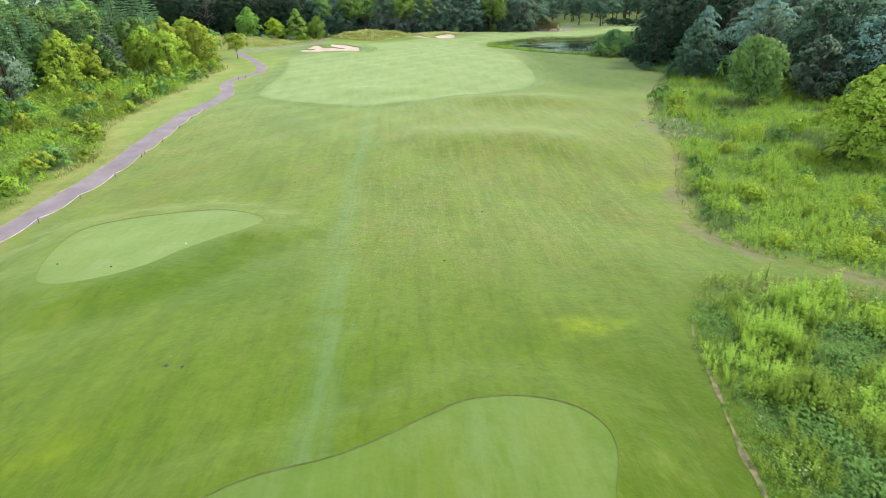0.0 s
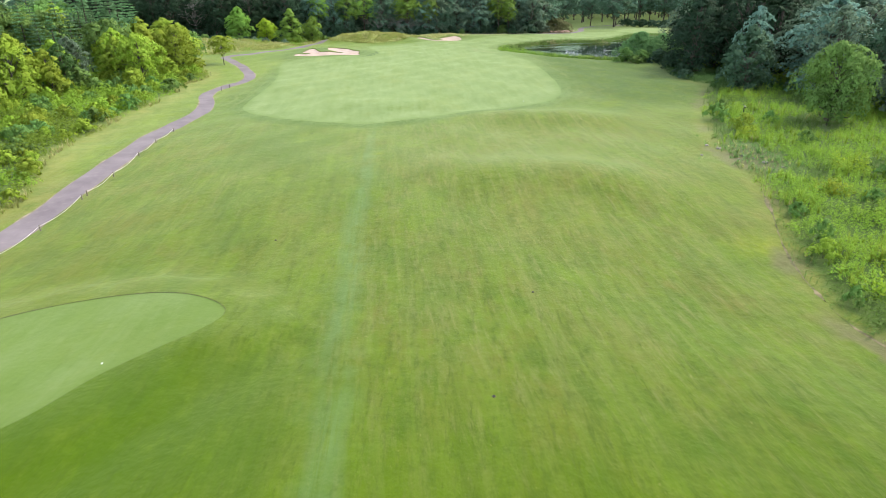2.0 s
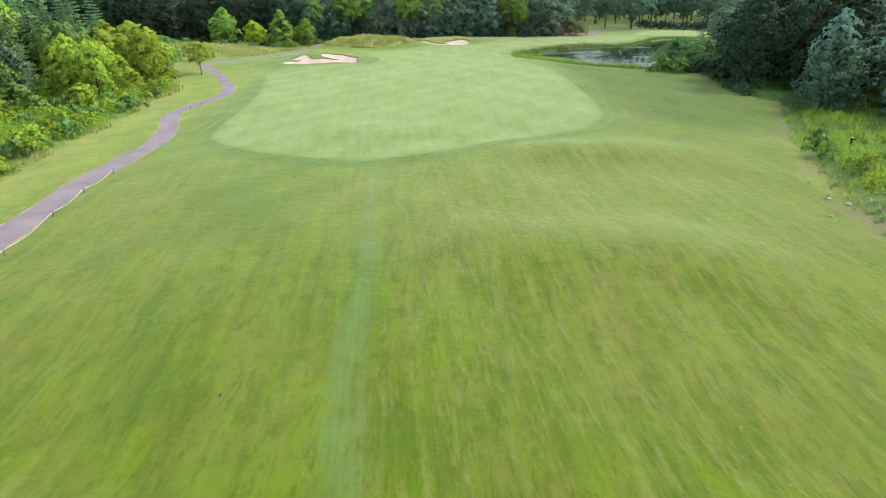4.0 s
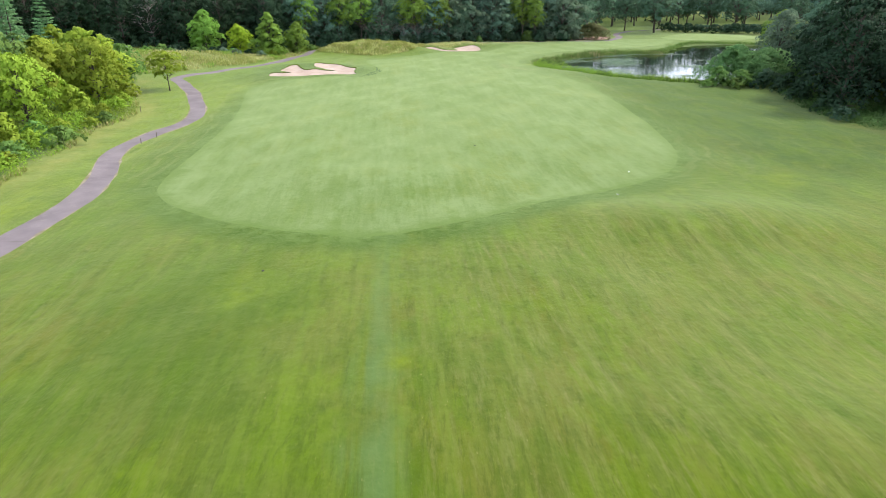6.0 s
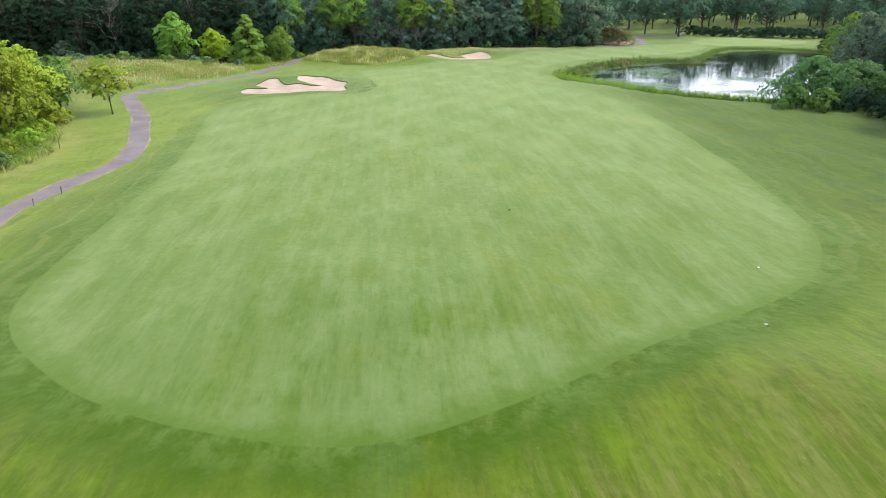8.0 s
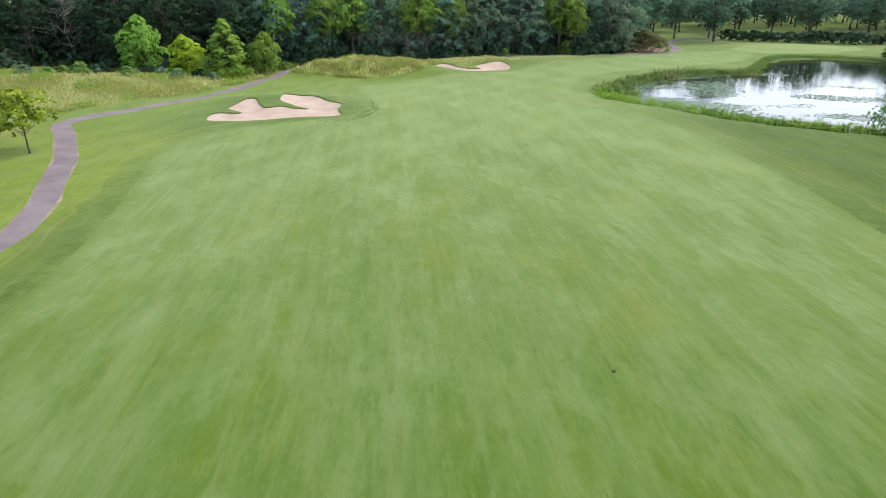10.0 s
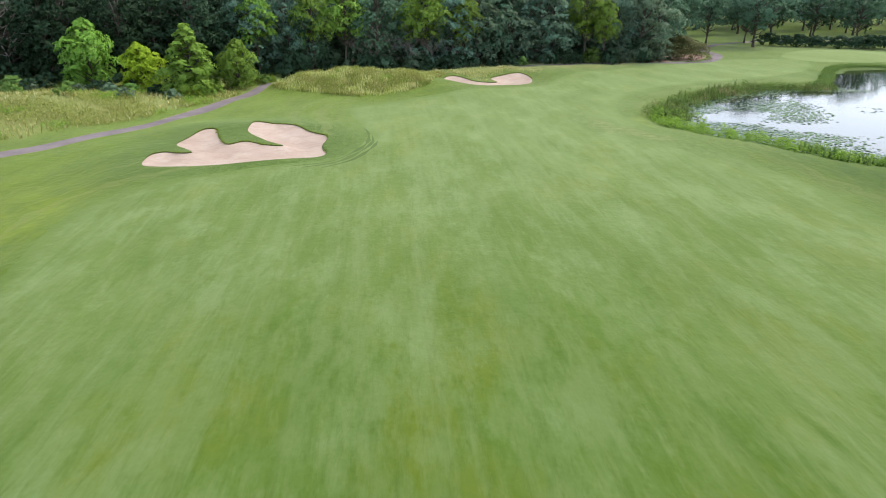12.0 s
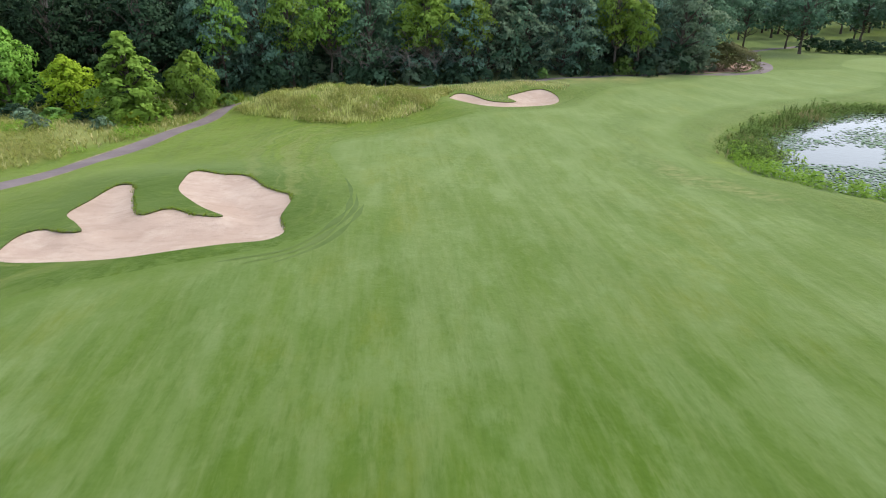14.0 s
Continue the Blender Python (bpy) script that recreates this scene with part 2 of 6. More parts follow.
def leaf_material(name, a, b, c, through_light=0.25, patch=0.3, gloss=0.65, spec=0.1):
    """Leaves: each its own tint, clumps that differ, and light that passes through."""
    n = Nodes(name)
    own = n.add("NewGeometry").outputs["Random Per Island"]
    thing = n.add("ObjectInfo").outputs["Random"]
    color = n.mix(own, a, b)
    color = n.mix(n.math("MULTIPLY", n.ramp(n.noise(patch, 3), 0.42, 0.66), 0.7), color, c)
    hue = n.add("HueSaturation", Color=color)
    n.put(hue.inputs["Hue"], n.math("ADD", n.math("MULTIPLY", thing, 0.03), 0.485))
    n.put(hue.inputs["Value"], n.math("ADD", n.math("MULTIPLY", thing, 0.4), 0.8))
    color = hue.outputs["Color"]
    mat = n.done(color, gloss, spec)
    soft = n.add("BsdfTranslucent", Color=color)
    both = n.add("MixShader", Fac=through_light)
    n.tree.links.new(n.bsdf.outputs[0], both.inputs[1])
    n.tree.links.new(soft.outputs[0], both.inputs[2])
    n.tree.links.new(both.outputs[0], n.out.inputs["Surface"])
    return mat


def water_material():
    n = Nodes("pond_water")
    n.bump(n.noise((1.2, 3.0, 1.0), 3, 0.6), 0.16, 0.03)
    n.bsdf.inputs["IOR"].default_value = 1.5
    return n.done((0.014, 0.018, 0.013), 0.04, 0.7)


ROUGH = rough_material()
FAIRWAY = fairway_material("fairway_turf", (0.060, 0.115, 0.009), (0.077, 0.132, 0.020), (0.094, 0.152, 0.042))
TEE = fairway_material("tee_turf", (0.070, 0.128, 0.010), (0.080, 0.138, 0.018), (0.092, 0.148, 0.028), 0.5)
GREEN = fairway_material("green_turf", (0.095, 0.15, 0.03), (0.108, 0.16, 0.036), (0.118, 0.168, 0.042), 0.5)
ASPHALT = path_material()
SAND = sand_material()
THATCH = plain("dark_thatch", (0.045, 0.075, 0.014), (0.12, 0.115, 0.04), 3.0)
LITTER = plain("brown_litter", (0.07, 0.075, 0.03), (0.23, 0.19, 0.11), 1.6, 0.95, 0.8)
MULCH = plain("pink_mulch", (0.3, 0.19, 0.15), (0.42, 0.29, 0.23), 1.5)
WATER = water_material()
PAD = leaf_material("lily_pad", (0.05, 0.13, 0.05), (0.12, 0.22, 0.11), (0.08, 0.2, 0.04), 0.08, 0.12, 0.4, 0.4)
BARK = plain("bark", (0.055, 0.045, 0.036), (0.12, 0.1, 0.085), 2.0, 0.9, 0.8)
PALEBARK = plain("weathered_bark", (0.2, 0.18, 0.165), (0.34, 0.31, 0.29), 2.0, 0.9, 0.6)
DEEPLEAF = leaf_material("deep_green_leaves", (0.05, 0.115, 0.03), (0.1, 0.2, 0.06), (0.07, 0.15, 0.035), 0.35, 0.25)
# forest leaves with the wood's own shade put into their colour
SHADELEAF = leaf_material("painted_shade_leaves", (0.016, 0.036, 0.019), (0.038, 0.078, 0.038), (0.026, 0.06, 0.026), 0.25, 0.2)
# the next two: blueness of distant haze put into the leaf colour
HAZELEAF = leaf_material("haze_blue_leaves", (0.11, 0.215, 0.165), (0.22, 0.37, 0.28), (0.14, 0.27, 0.185), 0.35, 0.2)
DARKLEAF = leaf_material("forest_leaves", (0.06, 0.125, 0.075), (0.13, 0.235, 0.14), (0.085, 0.17, 0.095), 0.3, 0.2)
# dark green of its own, deepened with shade at the woods' foot
MURKLEAF = leaf_material("shaded_undergrowth_leaves", (0.03, 0.07, 0.04), (0.075, 0.14, 0.08), (0.05, 0.1, 0.05), 0.28, 0.25)
GREYLEAF = leaf_material("greyish_leaves", (0.125, 0.195, 0.13), (0.22, 0.32, 0.21), (0.15, 0.23, 0.13), 0.35, 0.25)
MIDLEAF = leaf_material("green_leaves", (0.13, 0.25, 0.06), (0.21, 0.36, 0.1), (0.17, 0.3, 0.06), 0.34, 0.25)
BRIGHTLEAF = leaf_material("yellow_green_leaves", (0.23, 0.35, 0.035), (0.38, 0.51, 0.07), (0.31, 0.42, 0.04), 0.36, 0.3)
GOLDLEAF = leaf_material("golden_green_leaves", (0.26, 0.38, 0.025), (0.42, 0.53, 0.05), (0.32, 0.43, 0.03), 0.36, 0.3)
FRESHLEAF = leaf_material("fresh_green_leaves", (0.17, 0.31, 0.05), (0.28, 0.45, 0.09), (0.22, 0.37, 0.05), 0.36, 0.25)
OLIVELEAF = leaf_material("olive_leaves", (0.1, 0.125, 0.05), (0.19, 0.19, 0.08), (0.13, 0.12, 0.055), 0.3, 0.3)
SOFTLEAF = leaf_material("soft_green_leaves", (0.1, 0.2, 0.07), (0.18, 0.31, 0.11), (0.13, 0.25, 0.08), 0.35, 0.3)
NEEDLE = leaf_material("needles", (0.13, 0.26, 0.12), (0.22, 0.38, 0.17), (0.16, 0.31, 0.13), 0.4, 0.2)
WEED = leaf_material("tall_weeds", (0.16, 0.28, 0.035), (0.25, 0.39, 0.06), (0.21, 0.33, 0.035), 0.42, 0.25)
BRUSHWEED = leaf_material("bright_weeds", (0.26, 0.41, 0.05), (0.38, 0.54, 0.09), (0.32, 0.46, 0.06), 0.45, 0.25)
DEEPWEED = leaf_material("dark_weeds", (0.11, 0.22, 0.05), (0.17, 0.3, 0.08), (0.15, 0.26, 0.05), 0.4, 0.3)
PRAIRIEWEED = leaf_material("prairie_weeds", (0.19, 0.34, 0.035), (0.31, 0.47, 0.065), (0.26, 0.4, 0.04), 0.42, 0.25)
YELLOWWEED = leaf_material("goldenrod_flowers", (0.2, 0.33, 0.03), (0.38, 0.45, 0.04), (0.27, 0.38, 0.035), 0.42, 0.25)
FESCUE = leaf_material("fescue", (0.36, 0.40, 0.13), (0.58, 0.55, 0.28), (0.34, 0.40, 0.1), 0.45, 0.22)
KNOLLWEED = leaf_material("seeding_weeds", (0.2, 0.24, 0.05), (0.33, 0.34, 0.1), (0.26, 0.25, 0.08), 0.4, 0.3)
BLOSSOM = leaf_material("white_blossom", (0.6, 0.62, 0.52), (0.78, 0.78, 0.7), (0.65, 0.66, 0.5), 0.3, 0.3)
REED = leaf_material("reeds", (0.07, 0.15, 0.03), (0.16, 0.23, 0.07), (0.12, 0.16, 0.05), 0.35, 0.25)
DRYREED = leaf_material("dry_reeds", (0.2, 0.17, 0.09), (0.32, 0.28, 0.16), (0.2, 0.2, 0.08), 0.3, 0.25)
STRAW = leaf_material("straw_heads", (0.56, 0.51, 0.28), (0.74, 0.69, 0.46), (0.46, 0.46, 0.2), 0.45, 0.25)
POST = plain("dark_post", (0.012, 0.012, 0.013), (0.03, 0.03, 0.03), 5.0, 0.6)
WOODPOST = plain("post_wood", (0.14, 0.11, 0.085), (0.24, 0.2, 0.16), 5.0, 0.9)
ROPE = plain("rope", (0.5, 0.47, 0.42), (0.68, 0.64, 0.58), 8.0, 0.9)
WHITE = plain("white_paint", (0.74, 0.74, 0.72), (0.82, 0.82, 0.8), 4.0, 0.5)
STONE = plain("stone", (0.2, 0.18, 0.15), (0.34, 0.31, 0.27), 3.0, 0.9, 0.7)

# ---- plan ----
def outline(points, step=0.5, closed=True):
    """A smooth curve through the plan's corner points, sampled about every step metres."""
    p = np.array(points, float)
    n = len(p)
    out = []
    for i in range(n if closed else n - 1):
        a, b, c, d = (p[(i + k) % n] if closed else p[min(max(i + k, 0), n - 1)] for k in (-1, 0, 1, 2))
        m = max(2, int(np.linalg.norm(c - b) / step))
        for s in np.arange(m) / m:
            out.append(0.5 * (2 * b + (c - a) * s + (2 * a - 5 * b + 4 * c - d) * s * s + (3 * b - 3 * c + d - a) * s ** 3))
    if not closed:
        out.append(p[-1])
    return np.array(out)


def inside(x, y, ring):
    """Which of the points lie inside the ring."""
    x, y = np.asarray(x, float), np.asarray(y, float)
    hit = np.zeros(x.shape, bool)
    ax, ay = ring[:, 0], ring[:, 1]
    bx, by = np.roll(ax, -1), np.roll(ay, -1)
    near = (x > ax.min()) & (x < ax.max()) & (y > ay.min()) & (y < ay.max())
    px, py = x[near], y[near]
    got = np.zeros(px.shape, bool)
    for i in range(len(ring)):
        cross = (ay[i] > py) != (by[i] > py)
        if cross.any():
            got ^= cross & (px < (bx[i] - ax[i]) * (py - ay[i]) / (by[i] - ay[i] + 1e-12) + ax[i])
    hit[near] = got
    return hit


def reach(x, y, ring, far=12.0, closed=True):
    """Distance to the ring's line, at most far."""
    x, y = np.asarray(x, float), np.asarray(y, float)
    out = np.full(x.shape, far)
    near = (x > ring[:, 0].min() - far) & (x < ring[:, 0].max() + far) & (y > ring[:, 1].min() - far) & (y < ring[:, 1].max() + far)
    px, py = x[near], y[near]
    best = np.full(px.shape, far)
    ends = np.roll(ring, -1, 0) if closed else ring[1:]
    for (ax, ay), (bx, by) in zip(ring, ends):
        dx, dy = bx - ax, by - ay
        s = np.clip(((px - ax) * dx + (py - ay) * dy) / (dx * dx + dy * dy + 1e-12), 0, 1)
        best = np.minimum(best, np.hypot(px - ax - s * dx, py - ay - s * dy))
    out[near] = best
    return out


def depth_in(x, y, ring, far=12.0):
    """Signed distance: positive inside."""
    return np.where(inside(x, y, ring), 1, -1) * reach(x, y, ring, far)


def ease(v, a, b):
    s = np.clip((np.asarray(v, float) - a) / (b - a), 0, 1)
    return s * s * (3 - 2 * s)


def bump(x, y, cx, cy, rx, ry, h, turn=0.0):
    c, s = math.cos(radians(turn)), math.sin(radians(turn))
    u, v = (x - cx) * c + (y - cy) * s, -(x - cx) * s + (y - cy) * c
    return h * np.exp(-(u / rx) ** 2 - (v / ry) ** 2)


TRACK = outline([(-33.0, -40), (-32.8, 0), (-32.9, 30), (-33.0, 42), (-33.0, 53), (-33.2, 61), (-34.2, 74), (-34.6, 83), (-34.4, 92), (-34.6, 98),
                 (-36.2, 104), (-38.3, 109.5), (-38.9, 114.5), (-38.1, 120), (-36.9, 126), (-37.9, 132.5), (-41.0, 140.5), (-44.2, 148), (-48.6, 156),
                 (-51.9, 161.6), (-51.0, 165.8), (-47.2, 171.6), (-42.8, 178.4), (-39.9, 187.5), (-38.0, 195.5), (-36.4, 202.5), (-35.2, 208.5), (-30.6, 213.6), (-21.5, 218.4), (-10, 222.8), (8, 229), (18, 232.6), (26, 234.8),
                 (31, 235.0), (36, 234.4), (42.5, 236.2), (47.5, 241), (50.2, 247.5), (51.5, 256), (56, 266), (66, 275), (82, 282), (110, 284)], 1.0, False)
TEE_LEFT = outline([(-24.3, 30.3), (-23.0, 29.1), (-21.1, 29.2), (-19.5, 30.0), (-18.2, 31.7), (-17.1, 34.7), (-15.6, 37.0), (-14.0, 39.2), (-13.5, 41.3),
                    (-15.0, 42.8), (-17.9, 43.5), (-21.2, 42.7), (-24.0, 41.0), (-25.9, 38.5), (-25.9, 35.0)])
TEE_NEAR = outline([(-11.0, 8.5), (-7.4, 12.7), (-3.5, 14.4), (-0.2, 16.6), (1.2, 17.5), (3.1, 17.9), (4.5, 17.7), (5.8, 17.1), (6.6, 16.1), (6.8, 14.8), (6.2, 12.6), (4.5, 8.0), (-2, 3), (-8.5, 3.5)])
MOWN_RIGHT = [(-29.9, 100.6), (-28.4, 97.0), (-25.8, 94.2), (-22.1, 91.4), (-18.4, 89.7), (-15.2, 88.8), (-11.8, 88.3), (-8.4, 88.7), (-5.0, 90.2), (-1.2, 92.4), (3.0, 94.8), (7.6, 97.3),
                (12.0, 100.0), (15.6, 104.6), (17.7, 111.8), (18.8, 124.0), (18.8, 138.0), (18.6, 152.0), (17.0, 163.0), (14.6, 171.0), (12.0, 178.0), (11.6, 186.0), (14.2, 194.5)]
MOWN_LEFT = [(21, 203), (31, 209.5), (44, 214), (56, 223), (62, 236), (48, 239), (30, 229), (14.0, 219.0), (8.0, 211.0), (5.4, 207.6), (-2.4, 204.6), (-9.4, 199.8), (-15.5, 195.2), (-19.8, 191.6), (-21.3, 188.4),
                (-20.4, 183.8), (-18.8, 178.6), (-17.7, 173.5), (-18.0, 168.9), (-18.9, 166.0), (-20.5, 163.9), (-23.3, 162.2), (-27.1, 160.4), (-32.2, 157.5), (-35.3, 154.0), (-36.0, 149.5),
                (-34.8, 143.0), (-33.0, 134.5), (-31.3, 124.7), (-30.7, 115.8), (-30.3, 107.1)]
MOWN = outline(MOWN_RIGHT + MOWN_LEFT, 0.8)
SAND_LEFT = outline([(-36.3, 165.2), (-35.8, 162.4), (-34.6, 161.5), (-31.7, 161.5), (-28.7, 161.7), (-26.2, 162.5), (-23.6, 163.7), (-21.5, 164.6), (-20.8, 166.0), (-21.5, 168.2), (-21.6, 172.0), (-23.8, 173.9),
                     (-25.9, 176.4), (-27.8, 176.6), (-29.9, 177.2), (-30.0, 175.0), (-29.5, 172.6), (-27.3, 169.9), (-25.1, 168.0), (-26.8, 168.1), (-28.8, 169.0), (-30.0, 167.9), (-30.9, 168.8), (-32.2, 171.6), (-32.9, 173.4), (-34.3, 173.7), (-34.9, 171.3),
                     (-35.3, 168.9), (-33.9, 167.2), (-32.7, 165.6), (-33.7, 165.6), (-35.5, 166.3)], 0.35)
SAND_BACK = outline([(-9.3, 211.2), (-8.6, 208.4), (-6.8, 206.9), (-4.3, 206.9), (-0.1, 207.2), (3.0, 209.0), (5.0, 211.6), (5.1, 215.0), (3.6, 216.8), (1.3, 216.0), (-1.4, 214.0), (-0.6, 211.4), (-2.4, 210.4), (-4.2, 211.0), (-5.8, 214.0), (-8.2, 215.0)], 0.4)
PUTTING = outline([(61, 241), (63, 232.5), (75, 231.5), (88, 236), (94, 246), (86, 252), (72, 252.5)], 1.0)
POND = outline([(15, 181.5), (17, 175.8), (21, 171.5), (25, 165.5), (29, 160.8), (34, 157.2), (40, 154), (48, 153), (56, 158), (64, 170), (74, 185), (84, 200), (86, 216), (77, 227), (65, 227.5), (57.5, 219), (51, 209.5),
                (46.5, 205), (39, 205.5), (27, 198.5), (19.5, 191)], 0.8)
# where the mower stops: tall growth beyond
ISLAND = outline([(11.2, 6), (11.5, 13.0), (11.7, 15.6), (12.3, 19.2), (12.9, 22.9), (14.4, 27.0), (16.1, 29.8), (18.4, 30.9), (21.7, 30.5), (24.6, 29.6), (28, 27.5), (34, 24), (44, 18), (44, 0), (30, -6), (16, -4)])
PRAIRIE = outline([(60, 22), (40, 24), (30, 27.5), (25.0, 31.6), (23.0, 33.0), (20.8, 36.2), (20.0, 40.3), (21.0, 47.1), (22.4, 52.2), (24.3, 57.5), (25.8, 63.5), (26.4, 69), (26.8, 74.5), (29.0, 82.4), (32.0, 91.3), (35.4, 99.5), (41, 113),
                   (39.5, 122), (41.3, 134), (44.5, 143), (50, 150), (62, 166), (90, 170), (150, 120), (150, 30), (90, 15)])
BRUSH = outline([(-34.9, 20), (-35.2, 43), (-36.3, 50), (-36.4, 55.5), (-36.0, 59.5), (-37.2, 64), (-40.4, 71), (-42.0, 80), (-42.8, 92), (-42.9, 104), (-43.9, 113), (-45.4, 121), (-44.8, 129.5), (-47.6, 137), (-51.5, 145),
                 (-55.5, 151.5), (-57.5, 159), (-70, 166), (-110, 168), (-150, 100), (-140, 10), (-80, -10)])
MEADOW = outline([(-120, 164), (-75, 166), (-58, 167.2), (-54.0, 171), (-50.0, 177.0), (-45.5, 181.5), (-42.4, 187.5), (-39.0, 196), (-38.2, 204), (-39.5, 213), (-60, 216), (-90, 205), (-130, 190)])
KNOLL = outline([(-33.6, 201.9), (-28.6, 198.9), (-20.5, 197.2), (-15.4, 198.6), (-11.4, 203.2), (-10.4, 207), (-10.0, 212.5), (-9.0, 215.6), (-7.8, 215.8), (-5.4, 214.8), (-3.8, 211.7), (-2.4, 211.1), (-1.3, 212), (-2.0, 214.2), (0.9, 216.7), (3.6, 217.5), (5.8, 216), (7.4, 217.5), (7.5, 221.5), (-3, 220.5), (-12, 218), (-21.5, 215.6), (-29, 210.6), (-33.0, 206.0)])


def height(x, y):
    x, y = np.asarray(x, float), np.asarray(y, float)
    h = 0.35 - 1.15 * np.exp(-((y - 46) / 17) ** 2) * np.exp(-(x / 70) ** 2)
    h += bump(x, y, 42, 98, 18, 34, 0.8)
    h += bump(x, y, 11, 90, 9.5, 4.5, 1.0, -4) + bump(x, y, 7.5, 66, 10, 5, 1.05, -14) + bump(x, y, -9, 101, 7, 4.5, 0.45)
    h += bump(x, y, -30, 168.5, 13, 12, 0.85) + bump(x, y, -31, 176.5, 8, 4.5, 0.7)
    h += bump(x, y, -20, 206.5, 11.5, 6.5, 2.5) + bump(x, y, -1, 219.5, 12, 4.5, 1.3) + bump(x, y, -29.5, 206, 6, 5, 0.9)
    h += bump(x, y, -60, 187, 17, 7, 1.5, 20) + bump(x, y, -84, 188, 18, 9, 1.2)
    h += bump(x, y, 14, 228, 12, 8, 0.5) + bump(x, y, 74, 243, 16, 12, 0.7)
    h += 0.10 * np.sin(x * 0.21 + 1.3) * np.sin(y * 0.17) + 0.05 * np.sin(x * 0.53 + y * 0.4) + 0.03 * np.sin(x * 0.9 - y * 0.7 + 2)
    h += 0.03 * np.clip(-42 - x, 0, 40) * ease(y, 10, 40)
    h += 0.72 * ease(depth_in(x, y, TEE_LEFT, 8), -4.0, -0.4) + 0.5 * ease(depth_in(x, y, TEE_NEAR, 8), -3.0, -0.4)
    h -= 1.0 * ease(depth_in(x, y, POND, 8), -2.0, 3.0)
    return h


WATER_LEVEL = -0.18


def bunker_floor(x, y, ring):
    return height(x, y) - 0.06 - 0.5 * ease(reach(x, y, ring, 6), 0.0, 1.7)


def mesh_object(name, verts, faces, materials, parent=None, smooth=True):
    me = bpy.data.meshes.new(name)
    me.from_pydata([tuple(map(float, v)) for v in verts], [], faces)
    for m in materials if isinstance(materials, (list, tuple)) else [materials]:
        me.materials.append(m)
    me.polygons.foreach_set("use_smooth", [smooth] * len(me.polygons))
    me.update()
    ob = new(name, me)
    ob.parent = parent
    return ob


def part(name, bm, material, parent, label=""):
    """Links a bmesh as one mesh under a thing or a part."""
    me = bpy.data.meshes.new(name)
    bm.to_mesh(me)
    bm.free()
    me.materials.append(material)
    ob = new(name, me)
    ob.parent = parent
    return tagged(ob, label) if label else ob


def ribbon(line, left, right, z):
    """Quads along a line, from left to right of it; z(x, y) gives the height."""
    d = np.gradient(line, axis=0)
    d /= np.linalg.norm(d, axis=1)[:, None]
    side = np.stack([d[:, 1], -d[:, 0]], 1)
    a, b = line + side * np.reshape(left, (-1, 1)), line + side * np.reshape(right, (-1, 1))
    verts = [(*p, q) for p, q in zip(np.concatenate([a, b]), z(*np.concatenate([a, b]).T))]
    n = len(line)
    return verts, [(i, i + 1, n + i + 1, n + i) for i in range(n - 1)]


# ---- ground: one triangulated sheet, cut along the mown and paved outlines ----
from mathutils.geometry import delaunay_2d_cdt

wobble = np.interp(np.arange(len(TRACK)), np.arange(0, len(TRACK), 3), np.random.uniform(-0.14, 0.14, len(range(0, len(TRACK), 3))))
half = np.interp(TRACK[:, 1], [0, 90, 110], [1.22, 1.2, 1.04])
slope = np.gradient(TRACK, axis=0)
slope /= np.linalg.norm(slope, axis=1)[:, None]
across = np.stack([slope[:, 1], -slope[:, 0]], 1)
TRACK_EDGE = np.concatenate([TRACK + across * (half + wobble)[:, None], (TRACK - across * (half - 0.6 * wobble)[:, None])[::-1]])
BED = outline([(31, 237.6), (36, 236.3), (41.5, 238.3), (45.6, 242.3), (47.6, 248), (43, 250), (35, 243)], 0.8)
REGIONS = [("cart_path", TRACK_EDGE, ASPHALT), ("mulch_bed", BED, MULCH), ("tee_box_left", TEE_LEFT, TEE), ("tee_box_near", TEE_NEAR, TEE), ("bunker_left", SAND_LEFT, SAND),
           ("bunker_back", SAND_BACK, SAND), ("putting_green", PUTTING, GREEN), ("fairway", MOWN, FAIRWAY)]


def lattice(x0, x1, y0, y1, step, shake=0.3):
    gx, gy = np.meshgrid(np.arange(x0, x1, step), np.arange(y0, y1, step))
    return np.stack([gx.ravel(), gy.ravel()], 1) + np.random.uniform(-shake, shake, (gx.size, 2)) * step


seeds = [lattice(-48, 50, 2, 224, 1.1), lattice(9, 32, 6, 104, 0.9)]
wide = lattice(-150, 150, -60, 340, 4.0)
seeds.append(wide[~((wide[:, 0] > -49) & (wide[:, 0] < 51) & (wide[:, 1] > 1) & (wide[:, 1] < 225))])
for size, hole in ((60, 200), (320, 900)):
    ring = lattice(-hole * 3, hole * 3, -hole * 3, hole * 3, size, 0.2)
    seeds.append(ring[(np.abs(ring[:, 0]) > hole * 0.8) | (np.abs(ring[:, 1] - 140) > hole * 1.02)])
seeds.append(np.array([(-3800, -3800), (3800, -3800), (3800, 3800), (-3800, 3800)]))
seeds = np.concatenate(seeds)
clear = np.full(len(seeds), True)
points, edges, start = [], [], 0
for name, ring, _ in REGIONS:
    clear &= reach(seeds[:, 0], seeds[:, 1], ring, 3) > 0.32
    points.append(ring)
    edges += [(start + i, start + (i + 1) % len(ring)) for i in range(len(ring))]
    start += len(ring)
points.append(seeds[clear])
plan, _, tris, _, _, _ = delaunay_2d_cdt([Vector(p) for p in np.concatenate(points)], edges, [], 0, 1e-4)
plan, tris = np.array([tuple(p) for p in plan]), np.array([t for t in tris if len(t) == 3])
flip = np.cross(plan[tris[:, 1]] - plan[tris[:, 0]], plan[tris[:, 2]] - plan[tris[:, 0]]) < 0
